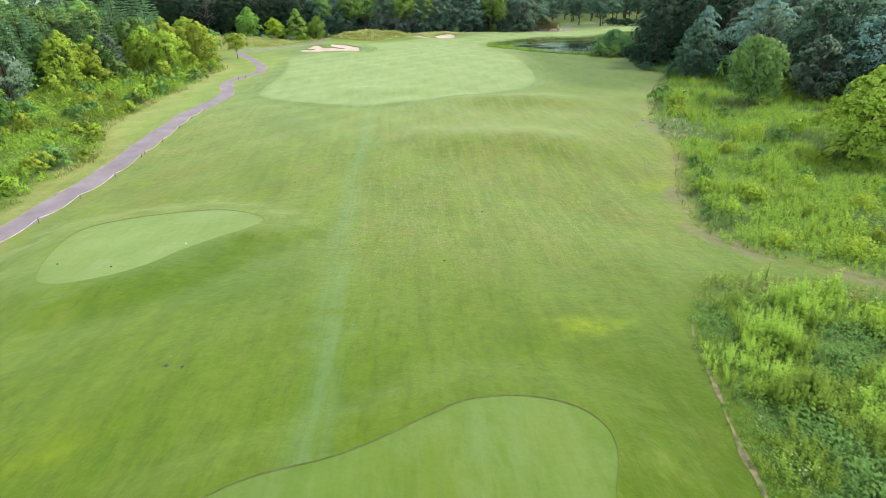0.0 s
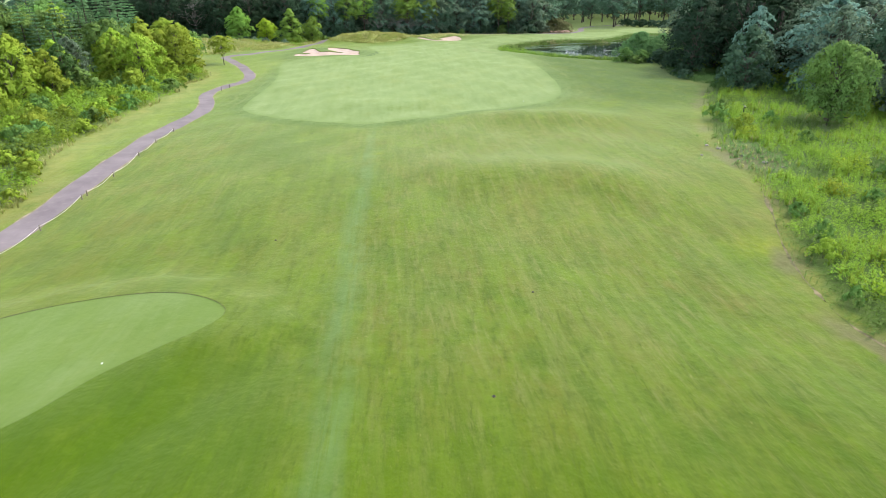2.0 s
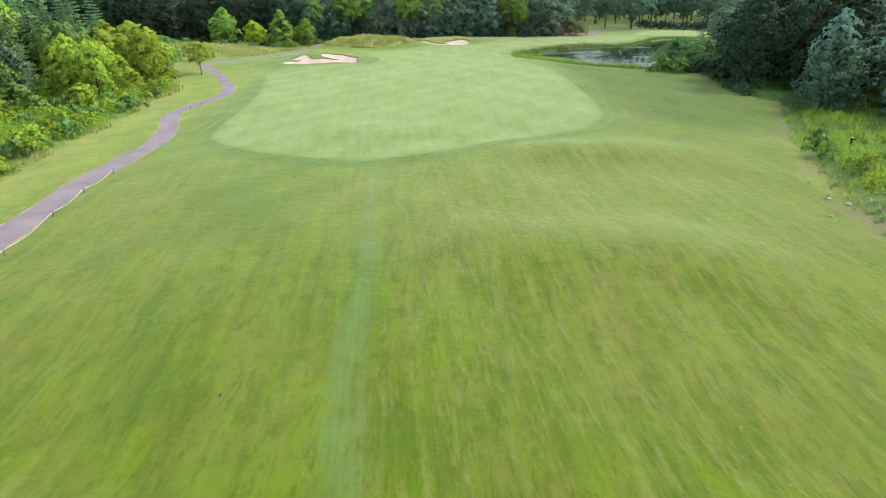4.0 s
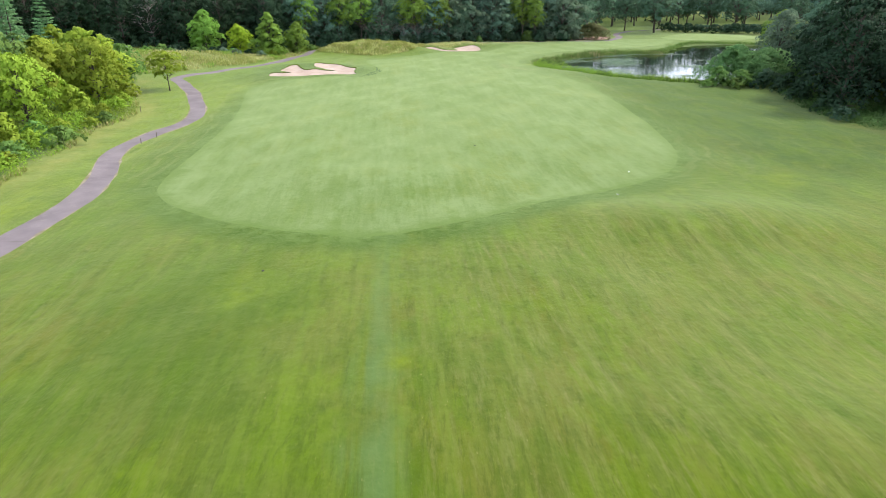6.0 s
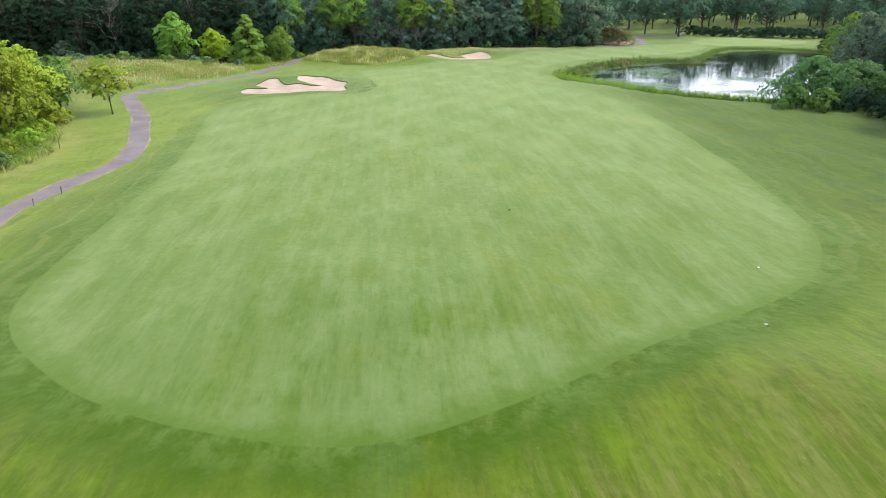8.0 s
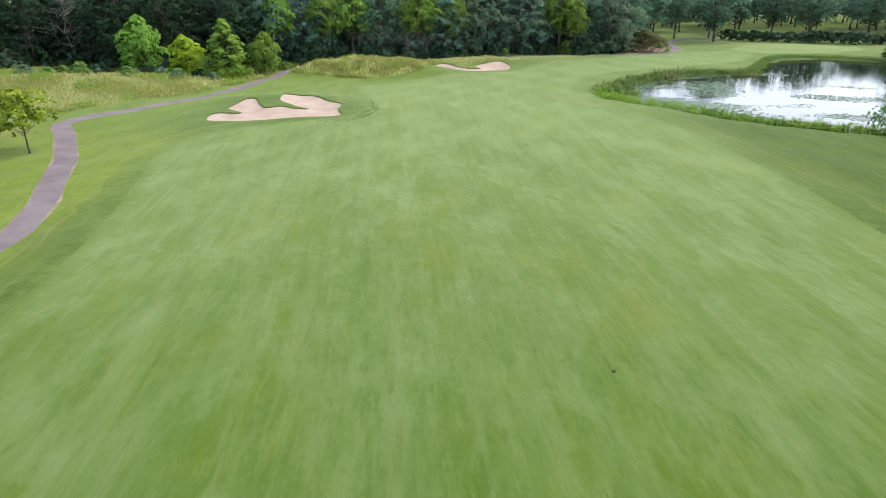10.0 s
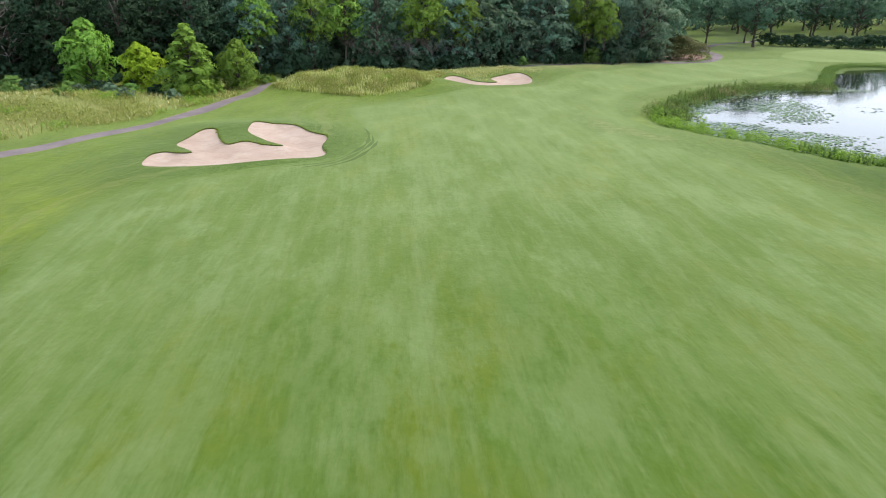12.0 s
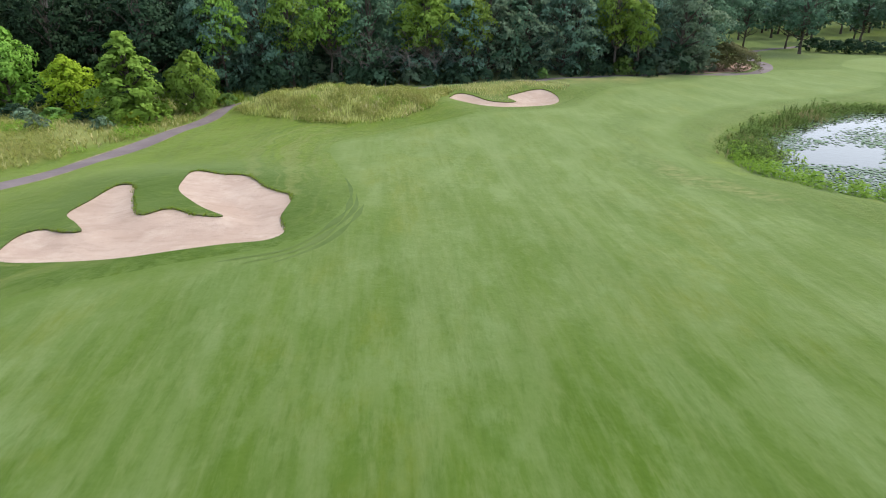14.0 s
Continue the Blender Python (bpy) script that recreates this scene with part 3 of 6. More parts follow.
tris[flip] = tris[flip][:, ::-1]
middle = plan[tris].mean(1)
owner = np.full(len(tris), -1)
for i, (name, ring, _) in reversed(list(enumerate(REGIONS))):
    owner[inside(middle[:, 0], middle[:, 1], ring)] = i
level = height(plan[:, 0], plan[:, 1])
LABELS = {"mulch_bed": "bed of pinkish mulch below shrubs", "cart_path": "narrow mauve-grey asphalt cart path winding along the rough", "tee_box_left": "raised close-mown kidney-shaped tee box beside the cart path",
          "tee_box_near": "raised close-mown tee box with a dark cut edge", "bunker_left": "lobed bunker of pale pinkish sand with a grass tongue",
          "bunker_back": "small two-lobed pale sand bunker below a fescue knoll", "putting_green": "pale yellow-green putting green beyond the pond",
          "fairway": "broad close-mown light green fairway with faint mowing bands", "ground": "rough-mown olive grass with straw streaks and lush patches"}


# where the mowers swing round the head of the pond
TURN_LINE = outline([(12.0, 201.5), (9.6, 198.5), (8.0, 193.5), (7.0, 188.0), (6.8, 183.0), (7.4, 178.9), (8.6, 176.3), (10.6, 173.9), (13.2, 170.6), (15.2, 166.6), (16.4, 161.5)], 0.8, False)


def region(i):
    pick = tris[owner == i]
    used, back = np.unique(pick, return_inverse=True)
    return plan[used], level[used], back.reshape(-1, 3)


ground_xy, ground_z, ground_t = region(-1)
skirt_v, skirt_f = [], []
for i, (name, ring, material) in enumerate(REGIONS):
    xy, z, faces = region(i)
    drop = {"cart_path": -0.0, "mulch_bed": -0.0, "fairway": 0.0, "putting_green": 0.0}.get(name, 0.015)
    if name.startswith("bunker"):
        z = bunker_floor(xy[:, 0], xy[:, 1], ring)
        drop = 0.06
    else:
        z = z - drop
    ob = mesh_object(name, np.column_stack([xy, z]), faces.tolist(), material)
    tagged(ob, LABELS[name], {"cart_path": "path", "mulch_bed": "mulch bed", "putting_green": "green"}.get(name, name.split("_")[0] if "tee" not in name else "tee box"), kind="structure")
    if material in (FAIRWAY, TEE, GREEN):
        if name == "fairway":
            for key, line, wide_mark, most in (("turn", TURN_LINE, 2.2, 0.85), ("scuff", TURN_LINE[(TURN_LINE[:, 1] > 171) & (TURN_LINE[:, 1] < 181)], 1.0, 0.75)):
                mark = ob.data.attributes.new(key, "FLOAT", "POINT")
                mark.data.foreach_set("value", (most * ease(reach(xy[:, 0], xy[:, 1], line, 4, False), wide_mark, 0.4)).astype(np.float32))
        edge = ob.data.attributes.new("edge", "FLOAT", "POINT")
        edge.data.foreach_set("value", (ease(reach(xy[:, 0], xy[:, 1], ring, 4), 2.0, 0.0) * (1.0 if name == "fairway" else 0.8)).astype(np.float32))
    if drop > 0:
        top = height(ring[:, 0], ring[:, 1])
        n, k = len(ring), len(skirt_v)
        skirt_v += [(*p, q) for p, q in zip(ring, top)] + [(*p, q - drop - 0.05) for p, q in zip(ring, top)]
        skirt_f += [(k + j, k + (j + 1) % n, k + n + (j + 1) % n, k + n + j) for j in range(n)]
n = len(ground_xy)
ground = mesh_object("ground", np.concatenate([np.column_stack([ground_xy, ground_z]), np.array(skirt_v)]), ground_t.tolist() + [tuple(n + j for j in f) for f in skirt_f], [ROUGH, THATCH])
for f in list(ground.data.polygons)[len(ground_t):]:
    f.material_index = 1
tagged(ground, LABELS["ground"], "ground", kind="structure")
gx, gy = np.concatenate([ground_xy, np.array(skirt_v)[:, :2]]).T


def strip_line(x, y):
    """The paler mown walking strip from the tee to the fairway."""
    mid = np.interp(y, [5, 16.5, 24.2, 40.4, 62.8, 85.4, 90], [-4.2, -4.8, -5.5, -7.25, -8.6, -9.7, -9.9])
    wide = np.interp(y, [5, 25, 40, 90], [0.7, 0.5, 0.42, 0.45])
    return ease(np.abs(x - mid), wide + 0.5, wide - 0.2) * ease(y, 100, 70) * 0.65


mown_d = -depth_in(gx, gy, MOWN, 26)
edge_noise = np.array([noise.noise((a * 0.15, b * 0.15, 0)) for a, b in zip(gx, gy)])
masks = {}
masks["lush"] = np.clip(ease(mown_d, 2.9, 0.9) * np.maximum(ease(gy, 158, 128), 0.12) + 0.35 * ease(gy, 42, 24) + 0.3 * ease(gx, 5, 9) * ease(gy, 32, 20) + 0.6 * ease(reach(gx, gy, SAND_LEFT, 10), 8, 3) + 0.6 * ease(reach(gx, gy, SAND_LEFT, 10), 3.5, 0.8) + 0.5 * ease(np.hypot(gx + 14, gy - 33), 9, 3) + 0.6 * ease(np.hypot(gx + 19, (gy - 77) * 0.6), 7, 2), 0, 1)
masks["rim"] = ease(mown_d, 1.5, 0.0) * 0.8
masks["off"] = mown_d
masks["side"] = ease(mown_d, 0.3, 1.2) * np.where(gx > 0, ease(mown_d, 24, 17), ease(mown_d, 11, 7)) * ease(gy, 92, 108) * ease(gy, 232, 215)
masks["sere"] = np.clip(0.8 * ease(gx, 5, 8) * ease(gy, 30, 22) + ease(gx, -12, -3) * ease(gx, 26, 16) * ease(gy, 20, 40) * ease(gy, 98, 86) + 0.5 * ease(gx, -14, -20) * ease(gy, 48, 62) * ease(gy, 96, 84), 0, 1)
masks["straw"] = np.clip(0.85 * ease(depth_in(gx, gy, MEADOW, 4), 0, 1.5) + 0.9 * ease(depth_in(gx, gy, KNOLL, 4), 0.0, 0.9), 0, 1)
masks["pale"] = np.clip(0.8 * ease(gy, 165, 190) * ease(gx, -16, -6) + 0.5 * ease(gy, 140, 180) * ease(gx, -12, 2) + 0.7 * ease(gy, 145, 170) * ease(gx, 6, 12) + 0.35 * ease(gx, -40, -43) * ease(gy, 30, 60), 0, 1) * ease(np.abs(gx), 130, 60)
masks["fresh"] = np.clip(0.6 * ease(reach(gx, gy, SAND_LEFT, 14), 14, 6) + 0.5 * ease(gx, -35.2, -36.2) * ease(gx, -60, -50) * ease(gy, 40, 60) + 0.6 * ease(gy, 150, 175) * ease(gx, -2, -14) + 0.75 * ease(gy, 42, 22) * ease(gx, 12, 3) + 0.6 * ease(gx, -16, -22) * ease(gy, 118, 140), 0, 1)
masks["yellow"] = np.clip(1.3 * ease(np.hypot((gx - 8.2) / 2.4, (gy - 24.8) / 0.8), 1.3, 0.5) + 0.8 * ease(np.hypot(gx - 22.5, (gy - 98.8) * 0.8), 2.2, 0.8) + 0.7 * ease(np.hypot((gx - 20) / 3, (gy - 51) / 1.6), 1.2, 0.4)
                       + 0.35 * ease(np.hypot(gx + 15, gy - 15.5), 2.5, 0.6) + 0.45 * ease(np.hypot((gx + 17.4) / 1.6, (gy - 81) / 3.0), 1.3, 0.4) + 0.8 * ease(np.hypot(gx + 8.1, (gy - 74.1) / 1.3), 1.3, 0.3) + 0.5 * ease(gx, -35, -37.5) * ease(gy, 40, 60) * ease(gy, 165, 150) + 0.3 * ease(reach(gx, gy, POND, 5), 2.6, 1.2) + 0.7 * ease(np.hypot((gx - 12.6) / 1.3, (gy - 180.5) / 4.5), 1.2, 0.4), 0, 1)
masks["dry"] = np.clip(ease(reach(gx, gy, PRAIRIE, 3), 0.9, 0.2) * 0.2 + 0.9 * ease(np.abs(gy - 227.0 - 0.45 * (gx - 12)), 4.5, 1.5) * ease(gx, 4, 10) * ease(gx, 32, 24) + 0.6 * ease(np.hypot((gx - 8.2) / 1.3, (gy - 181) / 8), 1.3, 0.5)
                    + 0.45 * ease(np.hypot((gx + 20) / 2.4, (gy - 25.6) / 0.5), 1.2, 0.4) + 0.5 * ease(reach(gx, gy, BRUSH, 3), 2.6, 0.6) + 0.1 * ease(gy, 44, 56) * ease(gy, 92, 82) * ease(gx, -8, 6), 0, 1)
masks["soil"] = np.clip(0.6 * ease(reach(gx, gy, PRAIRIE, 3), 0.45, 0.1) * ease(edge_noise, -0.15, 0.2) * ease(gy, 130, 90)  + 0.6 * ease(edge_noise, -0.5, 0.1) * ease(np.hypot((gx - 29.0) / 2.4, (gy - 70.5) / 4.5), 1.2, 0.5), 0, 1)
masks["strip"] = strip_line(gx, gy)
masks["cool"] = 0.72 * ease(gx, 17, 25) * ease(gy, 90, 106) * ease(gy, 190, 165)
# tall growth, pond bed and wood floor, where the shade is painted in
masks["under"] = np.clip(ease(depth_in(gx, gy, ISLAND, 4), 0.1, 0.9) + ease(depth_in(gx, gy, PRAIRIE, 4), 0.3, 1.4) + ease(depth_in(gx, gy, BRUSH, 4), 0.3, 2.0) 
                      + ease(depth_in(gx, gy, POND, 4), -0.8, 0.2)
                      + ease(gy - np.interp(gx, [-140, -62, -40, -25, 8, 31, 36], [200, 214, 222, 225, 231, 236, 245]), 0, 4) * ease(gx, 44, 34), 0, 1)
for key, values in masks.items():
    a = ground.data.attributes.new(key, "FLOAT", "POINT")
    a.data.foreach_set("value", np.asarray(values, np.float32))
# the cut round the backs of the tees, and the turf lip along the backs of the bunkers, its shade put into the dark
# colour
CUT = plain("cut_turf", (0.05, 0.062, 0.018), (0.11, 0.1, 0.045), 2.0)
for name, ring, wide_edge, lift, label in (("tee_edge", TEE_LEFT, 0.03, 0.008, "thin dark cut in the turf round the back of the tee"), ("tee_edge", TEE_NEAR, 0.035, 0.008, "thin dark cut in the turf round the back of the tee"),
                                           ("bunker_lip", SAND_LEFT, 0.06, 0.03, "overhanging turf lip of the bunker, shade put into its dark colour"), ("bunker_lip", SAND_BACK, 0.07, 0.03, "overhanging turf lip of the bunker, shade put into its dark colour")):
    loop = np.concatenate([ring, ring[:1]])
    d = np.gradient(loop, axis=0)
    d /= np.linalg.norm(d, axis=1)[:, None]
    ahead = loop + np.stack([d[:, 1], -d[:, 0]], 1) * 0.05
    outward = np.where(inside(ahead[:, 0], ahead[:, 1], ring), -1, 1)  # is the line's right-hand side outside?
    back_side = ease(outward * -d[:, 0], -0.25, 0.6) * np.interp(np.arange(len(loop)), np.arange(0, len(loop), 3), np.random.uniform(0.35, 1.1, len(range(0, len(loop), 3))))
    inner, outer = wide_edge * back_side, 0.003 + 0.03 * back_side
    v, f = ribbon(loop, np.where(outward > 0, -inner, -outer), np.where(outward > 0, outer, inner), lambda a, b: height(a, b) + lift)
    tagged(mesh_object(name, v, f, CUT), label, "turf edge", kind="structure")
# bare litter where the mown grass meets the prairie
for ring, keep in ((PRAIRIE, (PRAIRIE[:, 1] > 29) & (PRAIRIE[:, 1] < 62) & (PRAIRIE[:, 0] < 32)), (ISLAND, (ISLAND[:, 1] > 11) & (ISLAND[:, 1] < 26) & (ISLAND[:, 0] < 16))):
    line = ring[keep]
    ragged = np.interp(np.arange(len(line)), np.arange(0, len(line), 3), np.random.uniform(0.0, 1.0, len(range(0, len(line), 3))))
    near, far = 0.22 * ragged ** 3 + np.random.uniform(-0.08, 0.05, len(line)), 0.03 + 0.22 * ragged ** 2
    v, f = ribbon(line, -near, far, lambda a, b: height(a, b) + 0.014)
    tagged(mesh_object("soil_edge", v, f, LITTER), "ragged strip of bare brown soil and dead litter beside weeds", "soil edge", kind="structure")
# dusty, broken margins along both edges of the cart path
DUST = plain("path_dust", (0.16, 0.15, 0.075), (0.3, 0.25, 0.19), 1.2, 0.95)
keep = (TRACK[:, 1] > 20) & (TRACK[:, 1] < 212)
for sign in (-1, 1):
    line, base = TRACK[keep], (half + (wobble if sign > 0 else -0.6 * wobble))[keep]
    ragged = np.interp(np.arange(len(line)), np.arange(0, len(line), 2), np.random.uniform(-0.12, 0.3, len(range(0, len(line), 2))))
    ragged = np.clip(ragged, 0.02, 0.3)
    inner, outer = base - 0.5 * ragged, base + 0.6 * ragged
    v, f = ribbon(line, sign * inner if sign > 0 else -outer, sign * outer if sign > 0 else -inner, lambda a, b: height(a, b) + 0.008)
    tagged(mesh_object("path_margin", v, f, DUST), "broken dusty edge of the cart path", "path edge", kind="structure")
# curved wheel marks where the mowers turn
MARK = plain("mower_mark", (0.072, 0.122, 0.022), (0.098, 0.148, 0.036), 0.8)
TURNS = [[(-23.5, 161.2), (-20.2, 163.2), (-18.4, 166.3), (-17.5, 169.6), (-17.7, 173.8), (-18.6, 177.5)], [(-22.0, 161.2), (-19.4, 163.4), (-17.7, 166.8), (-17.0, 170.2), (-17.3, 173.5)], [(-20.5, 161.5), (-18.2, 164.2), (-16.9, 167.6), (-16.5, 170.8)]]
for points in TURNS:
    line = outline(points, 0.4, False)
    taper = np.sin(np.linspace(0.15, 3.0, len(line))) * np.interp(np.arange(len(line)), np.arange(0, len(line), 4), np.random.uniform(0.1, 1.2, len(range(0, len(line), 4))))
    v, f = ribbon(line, -0.28 * taper, 0.28 * taper, lambda a, b: height(a, b) + 0.012)
    tagged(mesh_object("mower_mark", v, f, MARK), "faint dark curved mower mark on the mown turf", "turf mark", kind="structure")
pond_xy = POND + (POND - POND.mean(0)) * 0.03
water = mesh_object("water", [(*p, WATER_LEVEL) for p in pond_xy], [tuple(range(len(pond_xy)))], WATER, smooth=False)
tagged(water, "still pond water reflecting a white sky", "water", kind="structure")

# ---- plants ----
rng = np.random.default_rng(7)


def unit(v):
    return v / (np.linalg.norm(v, axis=-1, keepdims=True) + 1e-9)


def quad_mesh(name, quads, material, normals=None):
    """One mesh of loose four-cornered leaves and blades, from an array (n, 4, 3); normals, one a leaf, round the clumps off."""
    q = np.asarray(quads, np.float32).reshape(-1, 4, 3)
    me = bpy.data.meshes.new(name)
    me.vertices.add(len(q) * 4)
    me.vertices.foreach_set("co", q.ravel())
    me.loops.add(len(q) * 4)
    me.loops.foreach_set("vertex_index", np.arange(len(q) * 4, dtype=np.int32))
    me.polygons.add(len(q))
    me.polygons.foreach_set("loop_start", np.arange(len(q), dtype=np.int32) * 4)
    me.polygons.foreach_set("loop_total", np.full(len(q), 4, np.int32))
    me.materials.append(material)
    me.update(calc_edges=True)
    if normals is not None:
        me.normals_split_custom_set_from_vertices(np.repeat(unit(np.asarray(normals, float)), 4, 0).tolist())
    return me


def kites(at, normal, size, slim=0.55, fold=0.25):
    """A kite-shaped leaf at each place, lying across its normal, tip turned at random and folded along its rib."""
    n = len(at)
    normal = unit(normal)
    along = unit(np.cross(normal, rng.normal(size=(n, 3))))
    side = np.cross(normal, along)
    size = np.reshape(size, (-1, 1)) * np.ones((n, 1))
    up = normal * size * fold
    mid = at + along * size * 0.05
    return np.stack([at - along * size * 0.5, mid - side * size * slim * 0.5 + up, at + along * size * 0.5 - up * 0.6, mid + side * size * slim * 0.5 + up], 1)


def blade(root, tip, wide, bend):
    """A grass blade or stem as two quads: upright, then bent over towards bend."""
    root, tip = np.array(root, float), np.array(tip, float)
    side = np.array([-(tip - root)[1] - 0.01, (tip - root)[0] + 0.01, 0])
    side = side / (np.linalg.norm(side) + 1e-6) * wide
    mid = root * 0.45 + tip * 0.55 - np.array(bend) * 0.35 + np.array([0, 0, 0.06])
    return [[root - side, root + side, mid + side * 0.8, mid - side * 0.8], [mid - side * 0.8, mid + side * 0.8, tip + side * 0.12, tip - side * 0.12]]


def weed_clump(tall, stems, leaves, leaf):
    """Leafy prairie stems, each with leaves up its length and a small plume."""
    out = []
    for _ in range(stems):
        a, r = rng.uniform(0, 6.28), rng.uniform(0, 0.22)
        root = np.array([math.cos(a) * r, math.sin(a) * r, 0])
        h = tall * rng.uniform(0.65, 1.1)
        top = root + np.array([rng.normal() * 0.12, rng.normal() * 0.12, h])
        s = np.array([math.sin(a), -math.cos(a), 0]) * 0.012
        out.append([[root - s, root + s, top + s * 0.5, top - s * 0.5]])
        t = np.sort(rng.uniform(0.25, 1.0, leaves))
        at = root + (top - root) * t[:, None]
        ang = rng.uniform(0, 6.28, leaves)
        outward = np.stack([np.cos(ang), np.sin(ang), np.full(leaves, 0.45)], 1)
        size = leaf * rng.uniform(0.7, 1.25, leaves) * (1.25 - 0.55 * t)
        tips = at + unit(outward) * size[:, None]
        tips[:, 2] -= size * 0.12
        wide = np.stack([-np.sin(ang), np.cos(ang), np.zeros(leaves)], 1) * (size * 0.24)[:, None]
        mid = (at + tips) / 2 + np.array([0, 0, 1]) * (size * 0.1)[:, None]
        out.append(np.stack([at, mid - wide, tips, mid + wide], 1))
    return np.concatenate([np.asarray(o, float).reshape(-1, 4, 3) for o in out])


def leafy_mound(wide, tall, leaves, leaf):
    """A low rounded mass of leaves: brambles and saplings."""
    d = unit(rng.normal(size=(leaves, 3)) * np.array([1, 1, 0.8]) + np.array([0, 0, 0.45]))
    d[:, 2] = np.abs(d[:, 2])
    at = d * np.array([wide, wide, tall]) * rng.uniform(0.75, 1.1, (leaves, 1))
    return kites(at, d + np.array([0, 0, 0.3]) + rng.normal(size=d.shape) * 0.3, leaf * rng.uniform(0.6, 1.4, leaves))


def grass_clump(tall, blades, spread, wide=0.014):
    out = []
    for _ in range(blades):
        a, r = rng.uniform(0, 6.28), rng.uniform(0, 0.14)
        lean = rng.uniform(0.2, 1.0) * spread
        root = (math.cos(a) * r, math.sin(a) * r, 0)
        b = (math.cos(a) * lean, math.sin(a) * lean, 0)
        h = tall * rng.uniform(0.6, 1.1)
        out += blade(root, (root[0] + b[0], root[1] + b[1], h * (1 - 0.25 * lean / max(spread, 0.01))), wide * rng.uniform(0.7, 1.3), b)
    return np.array(out)


def spots(ring, step, edge=0.0, keep=None):
    """Jittered places inside a ring, at least edge metres from its line."""
    x0, y0 = ring.min(0)
    x1, y1 = ring.max(0)
    gx, gy = np.meshgrid(np.arange(x0, x1, step), np.arange(y0, y1, step))
    p = np.stack([gx.ravel(), gy.ravel()], 1) + rng.uniform(-0.48, 0.48, (gx.size, 2)) * step
    if keep is not None:
        p = p[keep(p[:, 0], p[:, 1])]
    p = p[inside(p[:, 0], p[:, 1], ring)]
    if edge:
        p = p[reach(p[:, 0], p[:, 1], ring, edge + 0.5) > edge]
    return p


def patchy(x, y, scale, seed=0.0):
    return np.array([noise.noise((a * scale, b * scale, seed)) for a, b in zip(x, y)])


def stuff(name, places, templates, material, label, category, size=(0.8, 1.2), z=None, factor=None):
    """Many small plants as one object."""
    if not len(places):
        return None
    floor = height(places[:, 0], places[:, 1]) - 0.03 if z is None else np.full(len(places), z)
    pick = rng.integers(0, len(templates), len(places))
    scale = rng.uniform(*size, len(places))
    if factor is not None:
        scale = scale * factor
    turn = rng.uniform(0, 6.28, len(places))
    out = []
    for k, quads in enumerate(templates):
        w = np.where(pick == k)[0]
        c, s = np.cos(turn[w])[:, None, None], np.sin(turn[w])[:, None, None]
        q = quads[None] * scale[w][:, None, None, None]
        x, y, h = q[..., 0], q[..., 1], q[..., 2]
        out.append(np.stack([x * c - y * s + places[w, 0][:, None, None], x * s + y * c + places[w, 1][:, None, None], h + floor[w][:, None, None]], -1).reshape(-1, 4, 3))
    out = np.concatenate(out)
    face = np.cross(out[:, 2] - out[:, 0], out[:, 3] - out[:, 1])
    under = face[:, 2] < 0
    out[under] = out[under][:, ::-1]
    face = unit(face) * np.where(under, -0.6, 0.6)[:, None] + np.array([0, 0, 0.8])
    ob = new(name, quad_mesh(name, out, material, face))
    return tagged(ob, label, category, kind="stuff")


def tube(points, radii, sides=6):
    p = np.array(points, float)
    verts, faces = [], []
    for i, (c, r) in enumerate(zip(p, radii)):
        d = p[min(i + 1, len(p) - 1)] - p[max(i - 1, 0)]
        d /= np.linalg.norm(d) + 1e-9
        u = np.cross(d, (0.3, 0.9, 0.1))
        u /= np.linalg.norm(u) + 1e-9
        w = np.cross(d, u)
        for k in range(sides):
            a = 2 * math.pi * k / sides
            verts.append(c + (u * math.cos(a) + w * math.sin(a)) * r)
    for i in range(len(p) - 1):
        for k in range(sides):
            j = (k + 1) % sides
            faces.append((i * sides + k, i * sides + j, (i + 1) * sides + j, (i + 1) * sides + k))
    return verts, faces


def join(tubes):
    verts, faces = [], []
    for v, f in tubes:
        k = len(verts)
        verts += list(v)
        faces += [tuple(k + i for i in q) for q in f]
    return verts, faces


def bent(a, b, n=4, sway=0.08):
    a, b = np.array(a, float), np.array(b, float)
    size = np.linalg.norm(b - a) * sway
    out = [a + (b - a) * t + rng.normal(size=3) * size * math.sin(t * math.pi) for t in np.linspace(0, 1, n)]
    return out


